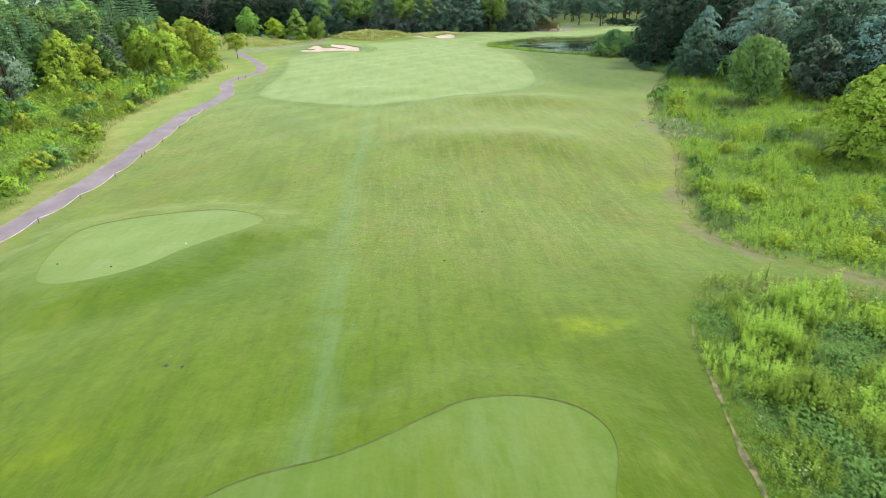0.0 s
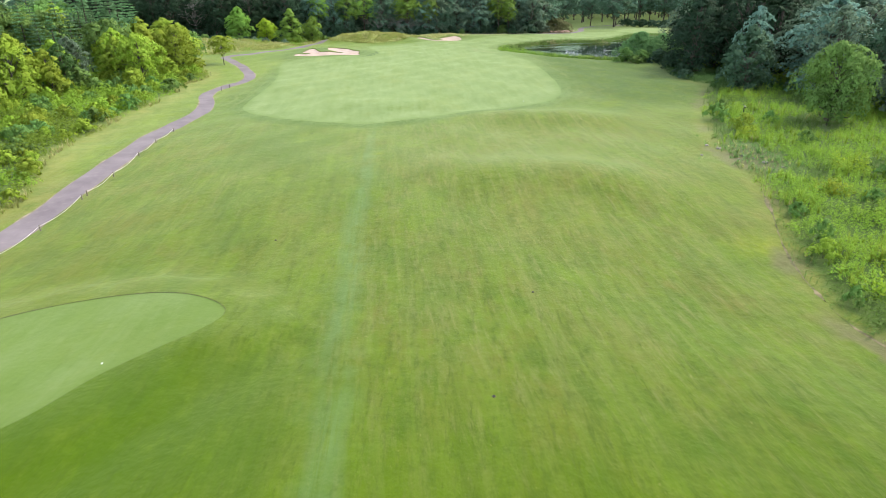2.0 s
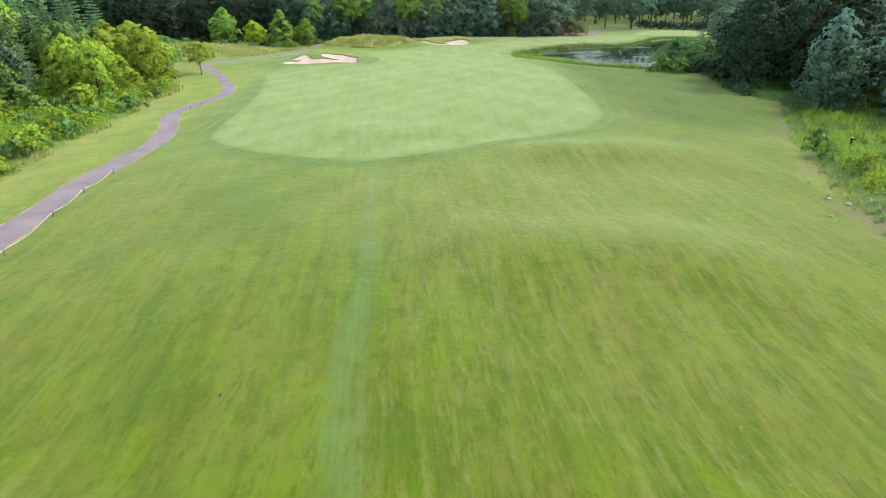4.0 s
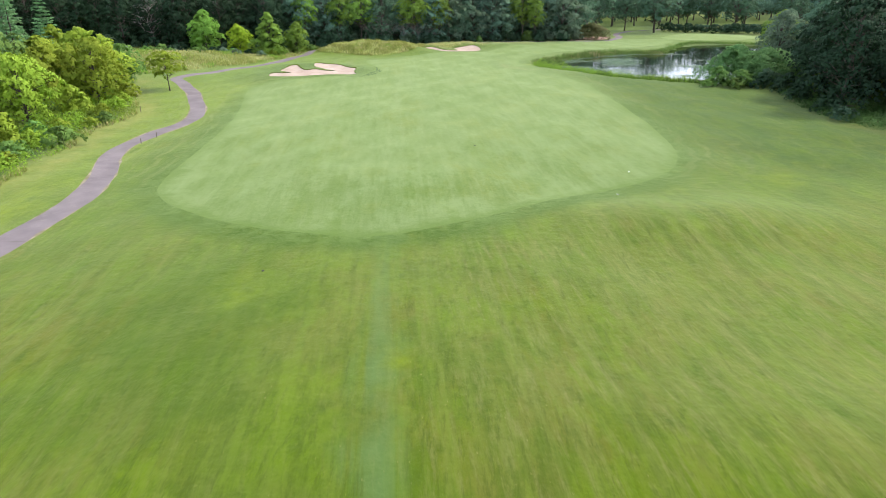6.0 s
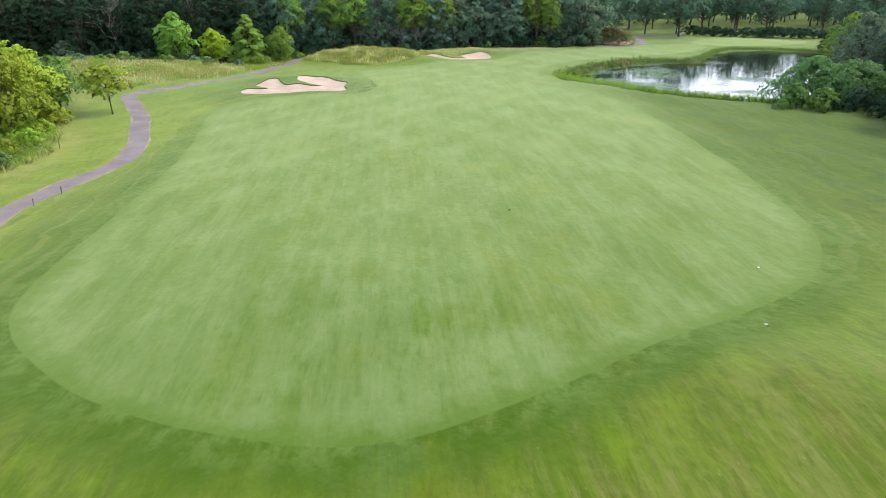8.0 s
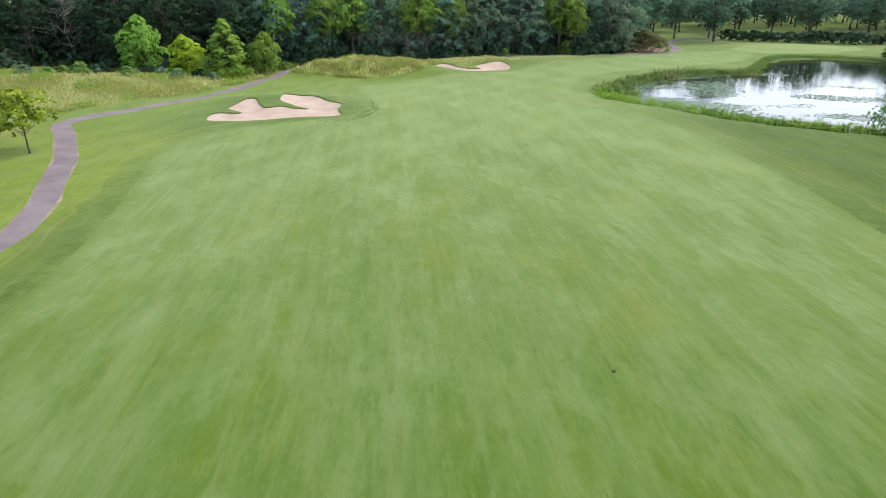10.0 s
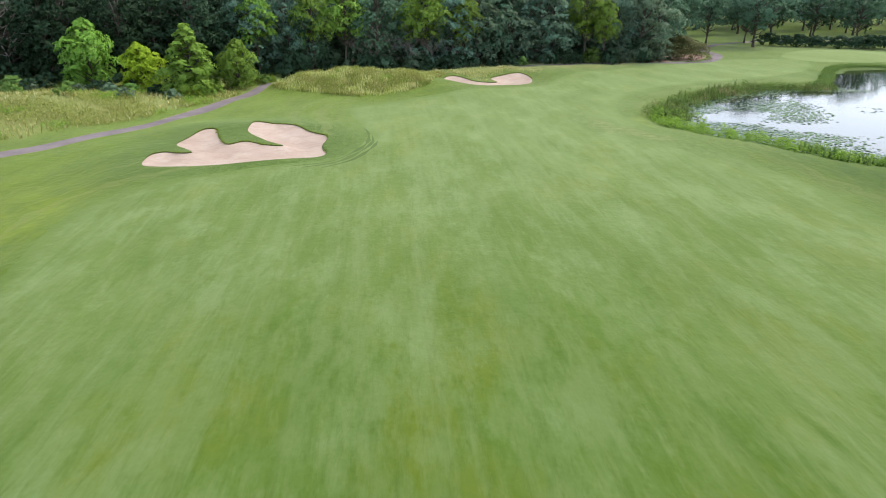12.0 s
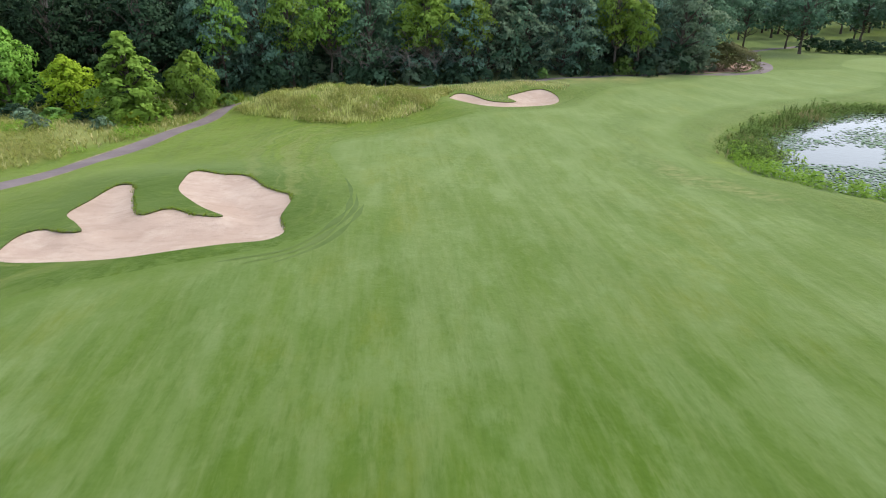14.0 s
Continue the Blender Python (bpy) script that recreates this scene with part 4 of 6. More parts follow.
def lobe_leaves(centre, radii, count, size, droop=0.0, tier=0.0):
    """The leaves of one bough: domed sprays set round its outside, thin below, with gaps between them; tier makes it flatter-topped."""
    sprays = max(5, count // 13)
    d = unit(rng.normal(size=(sprays * 3, 3)) + np.array([0, 0, 0.35 + 0.3 * tier]))
    d = d[(d[:, 2] > -0.3 + 0.2 * tier) | (rng.uniform(size=len(d)) < 0.2)][:sprays]
    heart = np.array(centre) + d * np.array(radii) * rng.uniform(0.8, 1.08, (len(d), 1))
    tilt = unit(d * (1 - 0.3 * tier) + np.array([0, 0, 0.35 + 0.45 * tier]) + rng.normal(size=d.shape) * 0.22)
    k = np.repeat(np.arange(len(d)), 13)
    u = unit(np.cross(tilt, rng.normal(size=tilt.shape)))
    w = np.cross(tilt, u)
    a, r = rng.uniform(0, 6.28, len(k)), np.sqrt(rng.uniform(0, 1, len(k))) * (0.3 * radii[0] + size * 0.25)
    at = heart[k] + u[k] * (np.cos(a) * r)[:, None] + w[k] * (np.sin(a) * r)[:, None] - tilt[k] * (r * r * 0.4 / max(radii[0], 0.3))[:, None] + rng.normal(size=(len(k), 3)) * size * 0.14
    q = kites(at, tilt[k] + rng.normal(size=at.shape) * 0.3, size * rng.uniform(0.6, 1.35, len(k)), 0.7)
    if droop:
        q[:, 2, 2] -= droop * size
    return q, unit(at - np.array(centre)) * 0.85 + tilt[k] * 0.3 + rng.normal(size=at.shape) * 0.13


FORMS = {
    # tall, clear stem, half width, lobes, leaves, leaf length, shape
    "round": (8.3, 0.06, 4.3, 38, 4300, 0.4, "ball"),
    "full_round": (8.3, 0.03, 4.3, 46, 9000, 0.33, "ball"),
    "egg": (9.0, 0.04, 3.4, 34, 4000, 0.4, "egg"),
    "full_egg": (9.0, 0.04, 3.4, 40, 8000, 0.34, "egg"),
    "full_cone": (9.7, 0.03, 3.2, 46, 8400, 0.34, "cone"),
    "young": (6.3, 0.34, 2.1, 16, 2200, 0.27, "ball"),
    "forest": (16.0, 0.06, 5.6, 34, 4600, 0.48, "egg"),
    "maple": (16.0, 0.36, 5.2, 28, 4600, 0.48, "egg"),
    "forest_thin": (16.5, 0.34, 5.0, 24, 2900, 0.48, "egg"),
    "forest_deep": (16.0, 0.06, 5.6, 28, 1500, 0.85, "egg"),
    "oak": (15.0, 0.2, 6.6, 34, 2300, 0.72, "ball"),
    "willow": (9.5, 0.08, 3.6, 40, 3600, 0.4, "egg"),
    "bush": (2.6, 0.0, 1.9, 14, 640, 0.3, "bush"),
    "wide_shrub": (5.0, 0.0, 3.8, 40, 8000, 0.24, "bush"),
    "shrub": (5.0, 0.02, 2.6, 26, 2200, 0.36, "bush"),
}


TIERED = ("forest", "maple", "forest_thin", "forest_deep", "oak")


def build_tree(name, form, leaf, bark=BARK):
    tall, clear_stem, wide, lobes, leaves, size, shape = FORMS[form]
    root = new(name)
    root.empty_display_size = 0.5
    base = tall * clear_stem
    tubes, quads, facing = [], [], []
    lean = rng.normal(size=2) * tall * 0.02
    stem = tall * (0.8 if shape != "bush" else 0.5)
    girth = tall * (0.012 if form == "young" or shape == "bush" else 0.02)
    trunk_line = bent((0, 0, -0.3), (lean[0], lean[1], stem), 7, 0.015)
    tubes.append(tube(trunk_line, np.linspace(1.0, 0.25, 7) * girth + np.array([girth * 0.5, 0, 0, 0, 0, 0, 0]), 8))
    for i in range(lobes):
        t = (i + rng.uniform(0.2, 0.8)) / lobes
        if shape == "cone":
            h, reach_out = base + (tall - base) * (t ** 1.15) * 0.93, wide * (1 - t) ** 0.8 + 0.15
        elif shape == "egg":
            h, reach_out = base + (tall - base) * t * 0.9, wide * math.sin(math.pi * min(1, 0.16 + 0.84 * t ** 0.8)) ** 0.7
        elif shape == "bush":
            h, reach_out = tall * (0.1 + 0.7 * t), wide * (1 - t ** 2 * 0.8)
        else:
            h, reach_out = base + (tall - base) * (0.1 + 0.8 * t), wide * math.sqrt(max(0.05, 1 - (1.7 * t - 0.75) ** 2))
        a = i * 2.4 + rng.normal() * 0.5
        r = reach_out * math.sqrt(rng.uniform(0.16, 0.85)) if t < 0.92 else reach_out * 0.25
        size_lobe = max(0.3, reach_out) * rng.uniform(0.24, 0.46) + 0.1 * wide
        c = np.array([math.cos(a) * r + lean[0] * t, math.sin(a) * r + lean[1] * t, h])
        flat = 0.5 if form in TIERED else 0.72 if shape in ("ball", "egg") else 0.62
        size_lobe *= 1.15 if form in TIERED else 1.0
        n = max(20, int(leaves / lobes * (0.5 + size_lobe / wide * 1.5)))
        q, face = lobe_leaves(c, (size_lobe, size_lobe, size_lobe * flat), n, size, 0.5 if form == "willow" else 0.1, 1.0 if form in TIERED else 0.3)
        quads.append(q)
        facing.append(face + unit(c - np.array([0, 0, base + (tall - base) * 0.35])) * 0.4)
        if shape != "bush" or i % 3 == 0:
            k = min(max(h * 0.72 - 0.1 * r, base * 0.8, 0.1) / stem, 0.96)
            begin = np.array(trunk_line[0]) + (np.array(trunk_line[-1]) - np.array(trunk_line[0])) * k
            tubes.append(tube(bent(begin, c + np.array([0, 0, -0.1])), np.linspace(0.42, 0.1, 4) * girth, 5))
    v, f = join(tubes)
    mesh_object("trunk" if shape != "bush" else "stems", v, f, bark, root)
    crown = new("crown" if shape != "bush" else "foliage", quad_mesh("crown", np.concatenate(quads), leaf, np.concatenate(facing)))
    crown.parent = root
    return root


def build_conifer(name, tall, wide, leaf):
    root = new(name)
    root.empty_display_size = 0.5
    tubes = [tube(bent((0, 0, -0.3), (0.1, 0.05, tall), 6, 0.006), np.linspace(1, 0.08, 6) * tall * 0.018, 7)]
    quads = []
    h = 0.6
    while h < tall - 0.3:
        span = wide * (1 - h / tall) ** 0.85 + 0.15
        for k in range(int(6 + 3 * rng.uniform())):
            a = rng.uniform(0, 6.28)
            far = span * rng.uniform(0.75, 1.12)
            tip = np.array([math.cos(a) * far, math.sin(a) * far, h + far * rng.uniform(-0.12, 0.14)])
            begin = np.array([0, 0, h])
            if k % 2 == 0:
                tubes.append(tube([begin, (begin + tip) / 2 + np.array([0, 0, 0.1]), tip], [0.045, 0.03, 0.01], 4))
            n = int(4 + 5.5 * far)
            t = rng.uniform(0.2, 1.0, n) ** 0.8
            at = begin + (tip - begin) * t[:, None] + rng.normal(size=(n, 3)) * np.array([0.22, 0.22, 0.07]) * (0.4 + far * 0.2)
            quads.append(kites(at, np.array([0, 0, 1.0]) + rng.normal(size=(n, 3)) * 0.35, 0.72 * rng.uniform(0.6, 1.2, n), 0.42, 0.1))
        h += 0.55 + 0.25 * rng.uniform()
    v, f = join(tubes)
    mesh_object("trunk", v, f, BARK, root)
    crown = new("crown", quad_mesh("crown", np.concatenate(quads), leaf))
    crown.parent = root
    return root


def build_snag(name, tall):
    """A bare grey tree: trunk and forked twigs."""
    root = new(name)
    root.empty_display_size = 0.5
    tubes = [tube(bent((0, 0, -0.3), (0.4, 0.2, tall), 7, 0.03), np.linspace(1, 0.15, 7) * tall * 0.012, 6)]
    twigs = []
    for i in range(26):
        h = tall * rng.uniform(0.2, 0.95)
        a = rng.uniform(0, 6.28)
        far = (tall - h) * 0.35 + 0.9
        c = np.array([math.cos(a) * far, math.sin(a) * far, h + far * rng.uniform(0.4, 1.0)])
        tubes.append(tube(bent((0.4 * h / tall, 0.2 * h / tall, h), c, 4, 0.1), [0.06, 0.045, 0.03, 0.015], 4))
        for _ in range(4):
            e = c + rng.normal(size=3) * np.array([0.7, 0.7, 0.5]) * far * 0.6
            mid = np.array([0.4 * h / tall, 0.2 * h / tall, h]) * 0.4 + c * 0.6
            twigs.append(tube([mid, (mid + e) / 2 + rng.normal(size=3) * 0.1, e], [0.025, 0.018, 0.008], 3))
    v, f = join(tubes)
    mesh_object("trunk", v, f, PALEBARK, root)
    v, f = join(twigs)
    mesh_object("branching", v, f, PALEBARK, root)
    return root


made = {}
LOOK = {
    # kind: builder, label, category, group
    "bright_round": (lambda: build_tree("broadleaf_tree", "round", BRIGHTLEAF), "rounded yellow-green broadleaf tree standing in tall weeds", "tree"),
    "mid_round": (lambda: build_tree("broadleaf_tree", "round", MIDLEAF), "dense rounded mid-green broadleaf tree at the wood edge", "tree"),
    "fresh_round": (lambda: build_tree("broadleaf_tree", "full_round", MIDLEAF), "dense round-crowned green tree standing in tall weeds", "tree"),
    "blue_egg": (lambda: build_tree("broadleaf_tree", "egg", DARKLEAF), "dark blue-green egg-shaped tree at the wood edge", "tree"),
    "bright_egg": (lambda: build_tree("broadleaf_tree", "full_egg", BRIGHTLEAF), "leafy yellow-green young maple at the brush edge", "tree"),
    "gold_egg": (lambda: build_tree("broadleaf_tree", "full_egg", GOLDLEAF), "golden-green young tree in front of dark woods", "tree"),
    "mid_cone": (lambda: build_tree("broadleaf_tree", "full_cone", FRESHLEAF), "cone-shaped fresh green tree in front of dark woods", "tree"),
    "mid_egg": (lambda: build_tree("broadleaf_tree", "full_egg", FRESHLEAF), "leafy fresh green tree in front of dark woods", "tree"),
    "brush_egg": (lambda: build_tree("broadleaf_tree", "egg", BRIGHTLEAF), "leafy yellow-green young tree in the brush", "tree"),
    "grey_egg": (lambda: build_tree("broadleaf_tree", "willow", GREYLEAF), "grey-green willow-like tree with drooping leaves", "tree"),
    "dark_egg": (lambda: build_tree("broadleaf_tree", "egg", DEEPLEAF), "dark green dense broadleaf tree at the wood edge", "tree"),
    "sapling": (lambda: build_tree("sapling", "young", BRIGHTLEAF), "small open-crowned young tree on mown grass by the path", "tree"),
    "forest": (lambda: build_tree("forest_tree", "forest", DARKLEAF), "tall dark green forest tree leafy almost to the ground", "tree"),
    "forest_mid": (lambda: build_tree("forest_tree", "maple", FRESHLEAF), "tall fresh green forest tree among darker ones", "tree"),
    "forest_grey": (lambda: build_tree("forest_tree", "forest", GREYLEAF), "tall greyish-green forest tree among darker ones", "tree"),
    "forest_thin": (lambda: build_tree("forest_tree", "forest_thin", DARKLEAF, PALEBARK), "tall forest tree with a bare pale lower trunk", "tree"),
    "forest_shade": (lambda: build_tree("forest_tree", "forest", SHADELEAF), "tall forest tree with shade put into its very dark green leaves", "tree"),
    "forest_blue": (lambda: build_tree("forest_tree", "forest", HAZELEAF), "tall forest tree leafy to the ground, haze blue put into its leaf colour", "tree"),
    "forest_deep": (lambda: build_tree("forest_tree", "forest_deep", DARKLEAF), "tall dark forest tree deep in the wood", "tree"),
    "forest_murk": (lambda: build_tree("forest_tree", "forest_deep", SHADELEAF), "tall tree deep in the wood, shade put into its very dark leaves", "tree"),
    "oak": (lambda: build_tree("oak_tree", "oak", DARKLEAF), "spreading dark green oak with a bare trunk on a lawn", "tree"),
    "conifer": (lambda: build_conifer("pine_tree", 15.0, 4.2, NEEDLE), "tall dark pine with layered boughs", "conifer"),
    "snag": (lambda: build_snag("dead_tree", 10.0), "bare grey dead tree with forked twigs in the woods", "dead tree"),
    "bush": (lambda: build_tree("bush", "bush", MIDLEAF), "rounded green bush in the undergrowth", "bush"),
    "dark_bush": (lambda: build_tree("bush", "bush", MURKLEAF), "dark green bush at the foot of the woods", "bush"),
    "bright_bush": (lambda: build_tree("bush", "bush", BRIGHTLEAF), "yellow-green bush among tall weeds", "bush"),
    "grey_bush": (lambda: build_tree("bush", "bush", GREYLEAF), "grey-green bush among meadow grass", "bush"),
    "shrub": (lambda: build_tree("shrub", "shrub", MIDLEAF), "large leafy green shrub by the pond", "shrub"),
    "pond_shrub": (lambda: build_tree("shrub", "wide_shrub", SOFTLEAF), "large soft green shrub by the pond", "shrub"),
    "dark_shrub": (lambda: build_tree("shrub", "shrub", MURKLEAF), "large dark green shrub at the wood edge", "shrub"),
    "bright_shrub": (lambda: build_tree("shrub", "shrub", BRIGHTLEAF), "large yellow-green shrub at the brush edge", "shrub"),
    "olive_shrub": (lambda: build_tree("shrub", "wide_shrub", OLIVELEAF), "broad olive-brown shrub on a mulch bed", "shrub"),
    "far_oak": (lambda: build_tree("oak_tree", "oak", HAZELEAF), "spreading oak with a bare trunk on a lawn, haze blue put into its leaf colour", "tree"),
    "grey_shrub": (lambda: build_tree("shrub", "shrub", GREYLEAF), "large grey-green shrub at the wood edge", "shrub"),
}
TALL = {"conifer": 15.0, "snag": 10.0, "bright_round": 8.3, "mid_round": 8.3, "fresh_round": 8.3, "sapling": 6.3, "oak": 15.0, "far_oak": 15.0, "grey_egg": 9.5, "forest_thin": 16.5, "mid_cone": 9.7}


def plant(kind, x, y, tall=None, fat=1.0, group="", variants=2):
    """Sets a tree or bush of that kind on the ground, as tall as said."""
    if abs(x) > 0.727 * (y + 3) + 13:
        return None
    usual = TALL.get(kind) or (16.0 if kind.startswith("forest") else 2.6 if "bush" in kind else 5.0 if "shrub" in kind else 9.0)
    s = (tall or usual) / usual
    z = float(height(np.array([x]), np.array([y]))[0]) - 0.05
    m = Matrix.LocRotScale((x, y, z), Euler((0, 0, rng.uniform(0, 6.28))), (s * fat, s * fat, s))
    row = made.setdefault(kind, [])
    build, label, category = LOOK[kind]
    if len(row) < variants:
        ob = build()
        tagged(ob, label, category, group)
        row.append(ob)
        ob.matrix_basis = m
        ob["own"] = tuple(ob.scale)
        return ob
    src = row[int(rng.integers(0, len(row)))]
    keep = src.scale.copy()
    src.scale = (1, 1, 1)
    ob = copy_thing(src, m)
    src.scale = keep
    if group:
        tagged(ob, group=group)
    return ob


# trees that stand alone or lead a group
LEFT_TREES = [
    ("bright_round", -52.8, 120.8, 8.4, 0.8), ("bright_round", -53.6, 138.0, 8.8, 0.85), ("bright_egg", -57.5, 144.5, 10.2, 1.25), ("bright_egg", -60.5, 138.5, 9.5, 1.2), ("mid_round", -56.0, 151.8, 6.8, 0.85),
    ("sapling", -48.2, 149.2, 6.2, 1.25), ("dark_egg", -54.5, 71.5, 7.2, 0.85), ("mid_egg", -60.5, 79.0, 7.0, 0.9), ("dark_shrub", -40.5, 50.0, 3.4, 0.7), ("bright_shrub", -52.0, 129.0, 4.5, 0.9),
    ("bright_shrub", -50.5, 112.0, 4.6, 0.9),
]
RIGHT_TREES = [
    ("fresh_round", 43.2, 82.4, 9.4, 0.66), ("blue_egg", 44.2, 106.0, 10.0, 0.95), ("grey_egg", 54.5, 86.0, 9.6, 1.1), ("bright_egg", 42.6, 56.5, 10.0, 0.95), ("bright_egg", 50.5, 43, 8.5, 1.2),
    ("dark_shrub", 43.0, 134.5, 3.0, 1.0), ("dark_shrub", 42.2, 126.0, 2.8, 1.1), ("dark_bush", 40.6, 120.8, 2.0, 1.1), ("bush", 24.8, 51.3, 1.9, 0.55), ("bush", 21.6, 42.5, 1.5, 0.5),
    ("bush", 31.5, 85.5, 2.4, 0.8), ("bush", 38.0, 38.5, 2.4, 0.9), ("bush", 37.5, 63, 2.0, 0.9),
]
WOODSIDE_TREES = [
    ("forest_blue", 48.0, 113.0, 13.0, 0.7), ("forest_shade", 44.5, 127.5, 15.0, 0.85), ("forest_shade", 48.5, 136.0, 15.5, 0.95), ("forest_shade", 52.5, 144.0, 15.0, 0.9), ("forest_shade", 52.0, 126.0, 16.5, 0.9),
    ("forest_grey", 52.0, 98.0, 13.5, 0.8), ("shrub", 38.9, 150.6, 3.6, 1.0), ("shrub", 42.0, 149.0, 3.2, 1.1), ("dark_shrub", 45.3, 147.6, 3.4, 1.2), ("pond_shrub", 42.8, 154.0, 7.4, 0.85),
    ("pond_shrub", 47.5, 152.5, 7.0, 0.9), ("forest_grey", 53.0, 160.0, 13.0, 0.8), ("forest_grey", 58.5, 169.0, 13.0, 0.8), ("forest_mid", 63.0, 179.0, 12.0, 0.8), ("dark_shrub", 46.0, 142.5, 3.4, 1.1),
    ("bush", 40.2, 147.5, 2.0, 1.0), ("bush", 36.6, 149.0, 1.5, 0.9),
]
BACK_TREES = [
    ("forest_mid", -40.5, 220.6, 15.0, 0.62), ("forest_mid", -31.5, 223.0, 15.5, 0.7), ("forest_mid", -12.0, 227.5, 15.0, 0.85), ("forest_mid", -5.0, 229.5, 13.5, 0.65), ("forest_mid", 22.0, 233.5, 12.0, 0.6),
    ("mid_egg", -61.8, 206.5, 10.4, 0.95), ("gold_egg", -52.8, 203.8, 7.2, 1.05), ("mid_cone", -45.0, 201.0, 9.9, 1.35), ("mid_egg", -39.6, 205.0, 7.8, 0.9), ("bright_bush", -43.3, 196.6, 1.9, 0.7),
    ("dark_bush", -48.5, 206.0, 2.6, 1.3), ("dark_bush", -57.0, 205.5, 2.6, 1.3), ("dark_bush", -66.5, 204.0, 2.6, 1.3), ("bush", -36.8, 208.5, 1.7, 1.3), ("bush", -70.5, 201.5, 2.4, 1.3),
    ("bush", -72.0, 199.0, 2.0, 1.2), ("dark_bush", -68.0, 201.5, 2.0, 1.3), ("bush", -62.5, 201.0, 1.8, 1.3), ("dark_bush", -58.5, 201.5, 1.9, 1.3), ("bush", -53.5, 200.2, 1.6, 1.3), ("dark_bush", -49.5, 199.6, 1.7, 1.2), ("bush", -46.5, 198.0, 1.2, 1.2),
    ("grey_shrub", 34.2, 238.2, 4.8, 1.1), ("olive_shrub", 40.2, 240.8, 5.4, 1.1), ("dark_shrub", 29.5, 236.5, 5.4, 1.0), ("oak", 66.4, 264.0, 15.0, 1.0), ("oak", 60.0, 276.0, 13.5, 0.8),
    ("oak", 70.5, 277.0, 13.0, 0.8), ("oak", 46.0, 262.0, 15.0, 0.8), ("oak", 92.5, 284.0, 15.0, 1.0), ("oak", 98.0, 274.0, 14.0, 1.0), ("oak", 84.0, 290.0, 15.0, 0.9),
]
SINGLE = LEFT_TREES + RIGHT_TREES + WOODSIDE_TREES + BACK_TREES
for kind, x, y, tall, fat in SINGLE:
    plant(kind, x, y, tall, fat)

# the wood behind the hole: a ragged line, four rows deep
WOOD_X, WOOD_Y = [-150, -100, -62, -40, -25, 8, 31], [192, 202, 214, 221, 225, 231, 236]
for row, (back_by, gap) in enumerate(((2.5, 5.0), (8, 6.5), (15, 8.0), (25, 8.5))):
    for x in np.arange(-116, 34, gap):
        x += rng.normal() * 1.2
        y = np.interp(x, WOOD_X, WOOD_Y) + back_by + rng.normal() * 1.3
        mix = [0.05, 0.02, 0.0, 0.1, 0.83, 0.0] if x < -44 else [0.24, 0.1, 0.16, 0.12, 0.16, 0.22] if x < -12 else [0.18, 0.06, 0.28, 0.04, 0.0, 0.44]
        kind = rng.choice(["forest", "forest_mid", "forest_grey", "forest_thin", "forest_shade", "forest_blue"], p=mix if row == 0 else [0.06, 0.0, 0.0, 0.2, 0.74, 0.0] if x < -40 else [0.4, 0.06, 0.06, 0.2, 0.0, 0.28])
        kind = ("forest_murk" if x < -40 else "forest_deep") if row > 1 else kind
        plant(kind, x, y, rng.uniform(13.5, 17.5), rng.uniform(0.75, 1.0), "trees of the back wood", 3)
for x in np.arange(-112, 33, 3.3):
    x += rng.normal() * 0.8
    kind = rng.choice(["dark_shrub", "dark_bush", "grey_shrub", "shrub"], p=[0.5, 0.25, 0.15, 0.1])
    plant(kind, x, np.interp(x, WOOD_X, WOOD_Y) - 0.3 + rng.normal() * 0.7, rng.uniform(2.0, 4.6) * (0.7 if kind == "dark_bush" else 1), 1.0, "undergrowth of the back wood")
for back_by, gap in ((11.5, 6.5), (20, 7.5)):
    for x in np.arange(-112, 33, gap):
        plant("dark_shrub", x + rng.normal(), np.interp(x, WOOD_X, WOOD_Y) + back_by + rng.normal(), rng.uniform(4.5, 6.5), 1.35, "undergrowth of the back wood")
for x, y, tall in ((-15, 226.5, 9), (-76, 211, 12), (-22, 225.5, 8), (-11, 228.0, 8), (-6.5, 229.5, 7.5), (-18.5, 226.0, 7)):
    plant("snag", x, y, tall)
# the wood on the right, dark and deep
for x, y in spots(outline([(46, 104), (47, 118), (50, 130), (54, 146), (62, 158), (75, 172), (92, 170), (96, 120), (88, 80), (62, 66), (56, 92)]), 7.8):
    if min(math.hypot(x - s[1], y - s[2]) for s in SINGLE) > 3.6:
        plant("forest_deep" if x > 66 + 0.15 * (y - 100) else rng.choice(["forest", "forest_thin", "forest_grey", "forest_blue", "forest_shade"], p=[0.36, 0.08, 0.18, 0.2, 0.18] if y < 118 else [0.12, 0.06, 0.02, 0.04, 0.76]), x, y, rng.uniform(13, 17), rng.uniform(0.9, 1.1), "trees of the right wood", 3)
for x, y in ((70, 178), (76, 186), (83, 193), (90, 203), (92, 214), (88, 224), (66, 172), (60, 165), (55, 156.5)):
    plant("forest", x + 3, y, rng.uniform(12, 15), 0.9, "trees of the right wood", 3)
    plant("shrub", x - 1.5, y, rng.uniform(2.6, 4.5), 1.0, "shrubs round the pond")
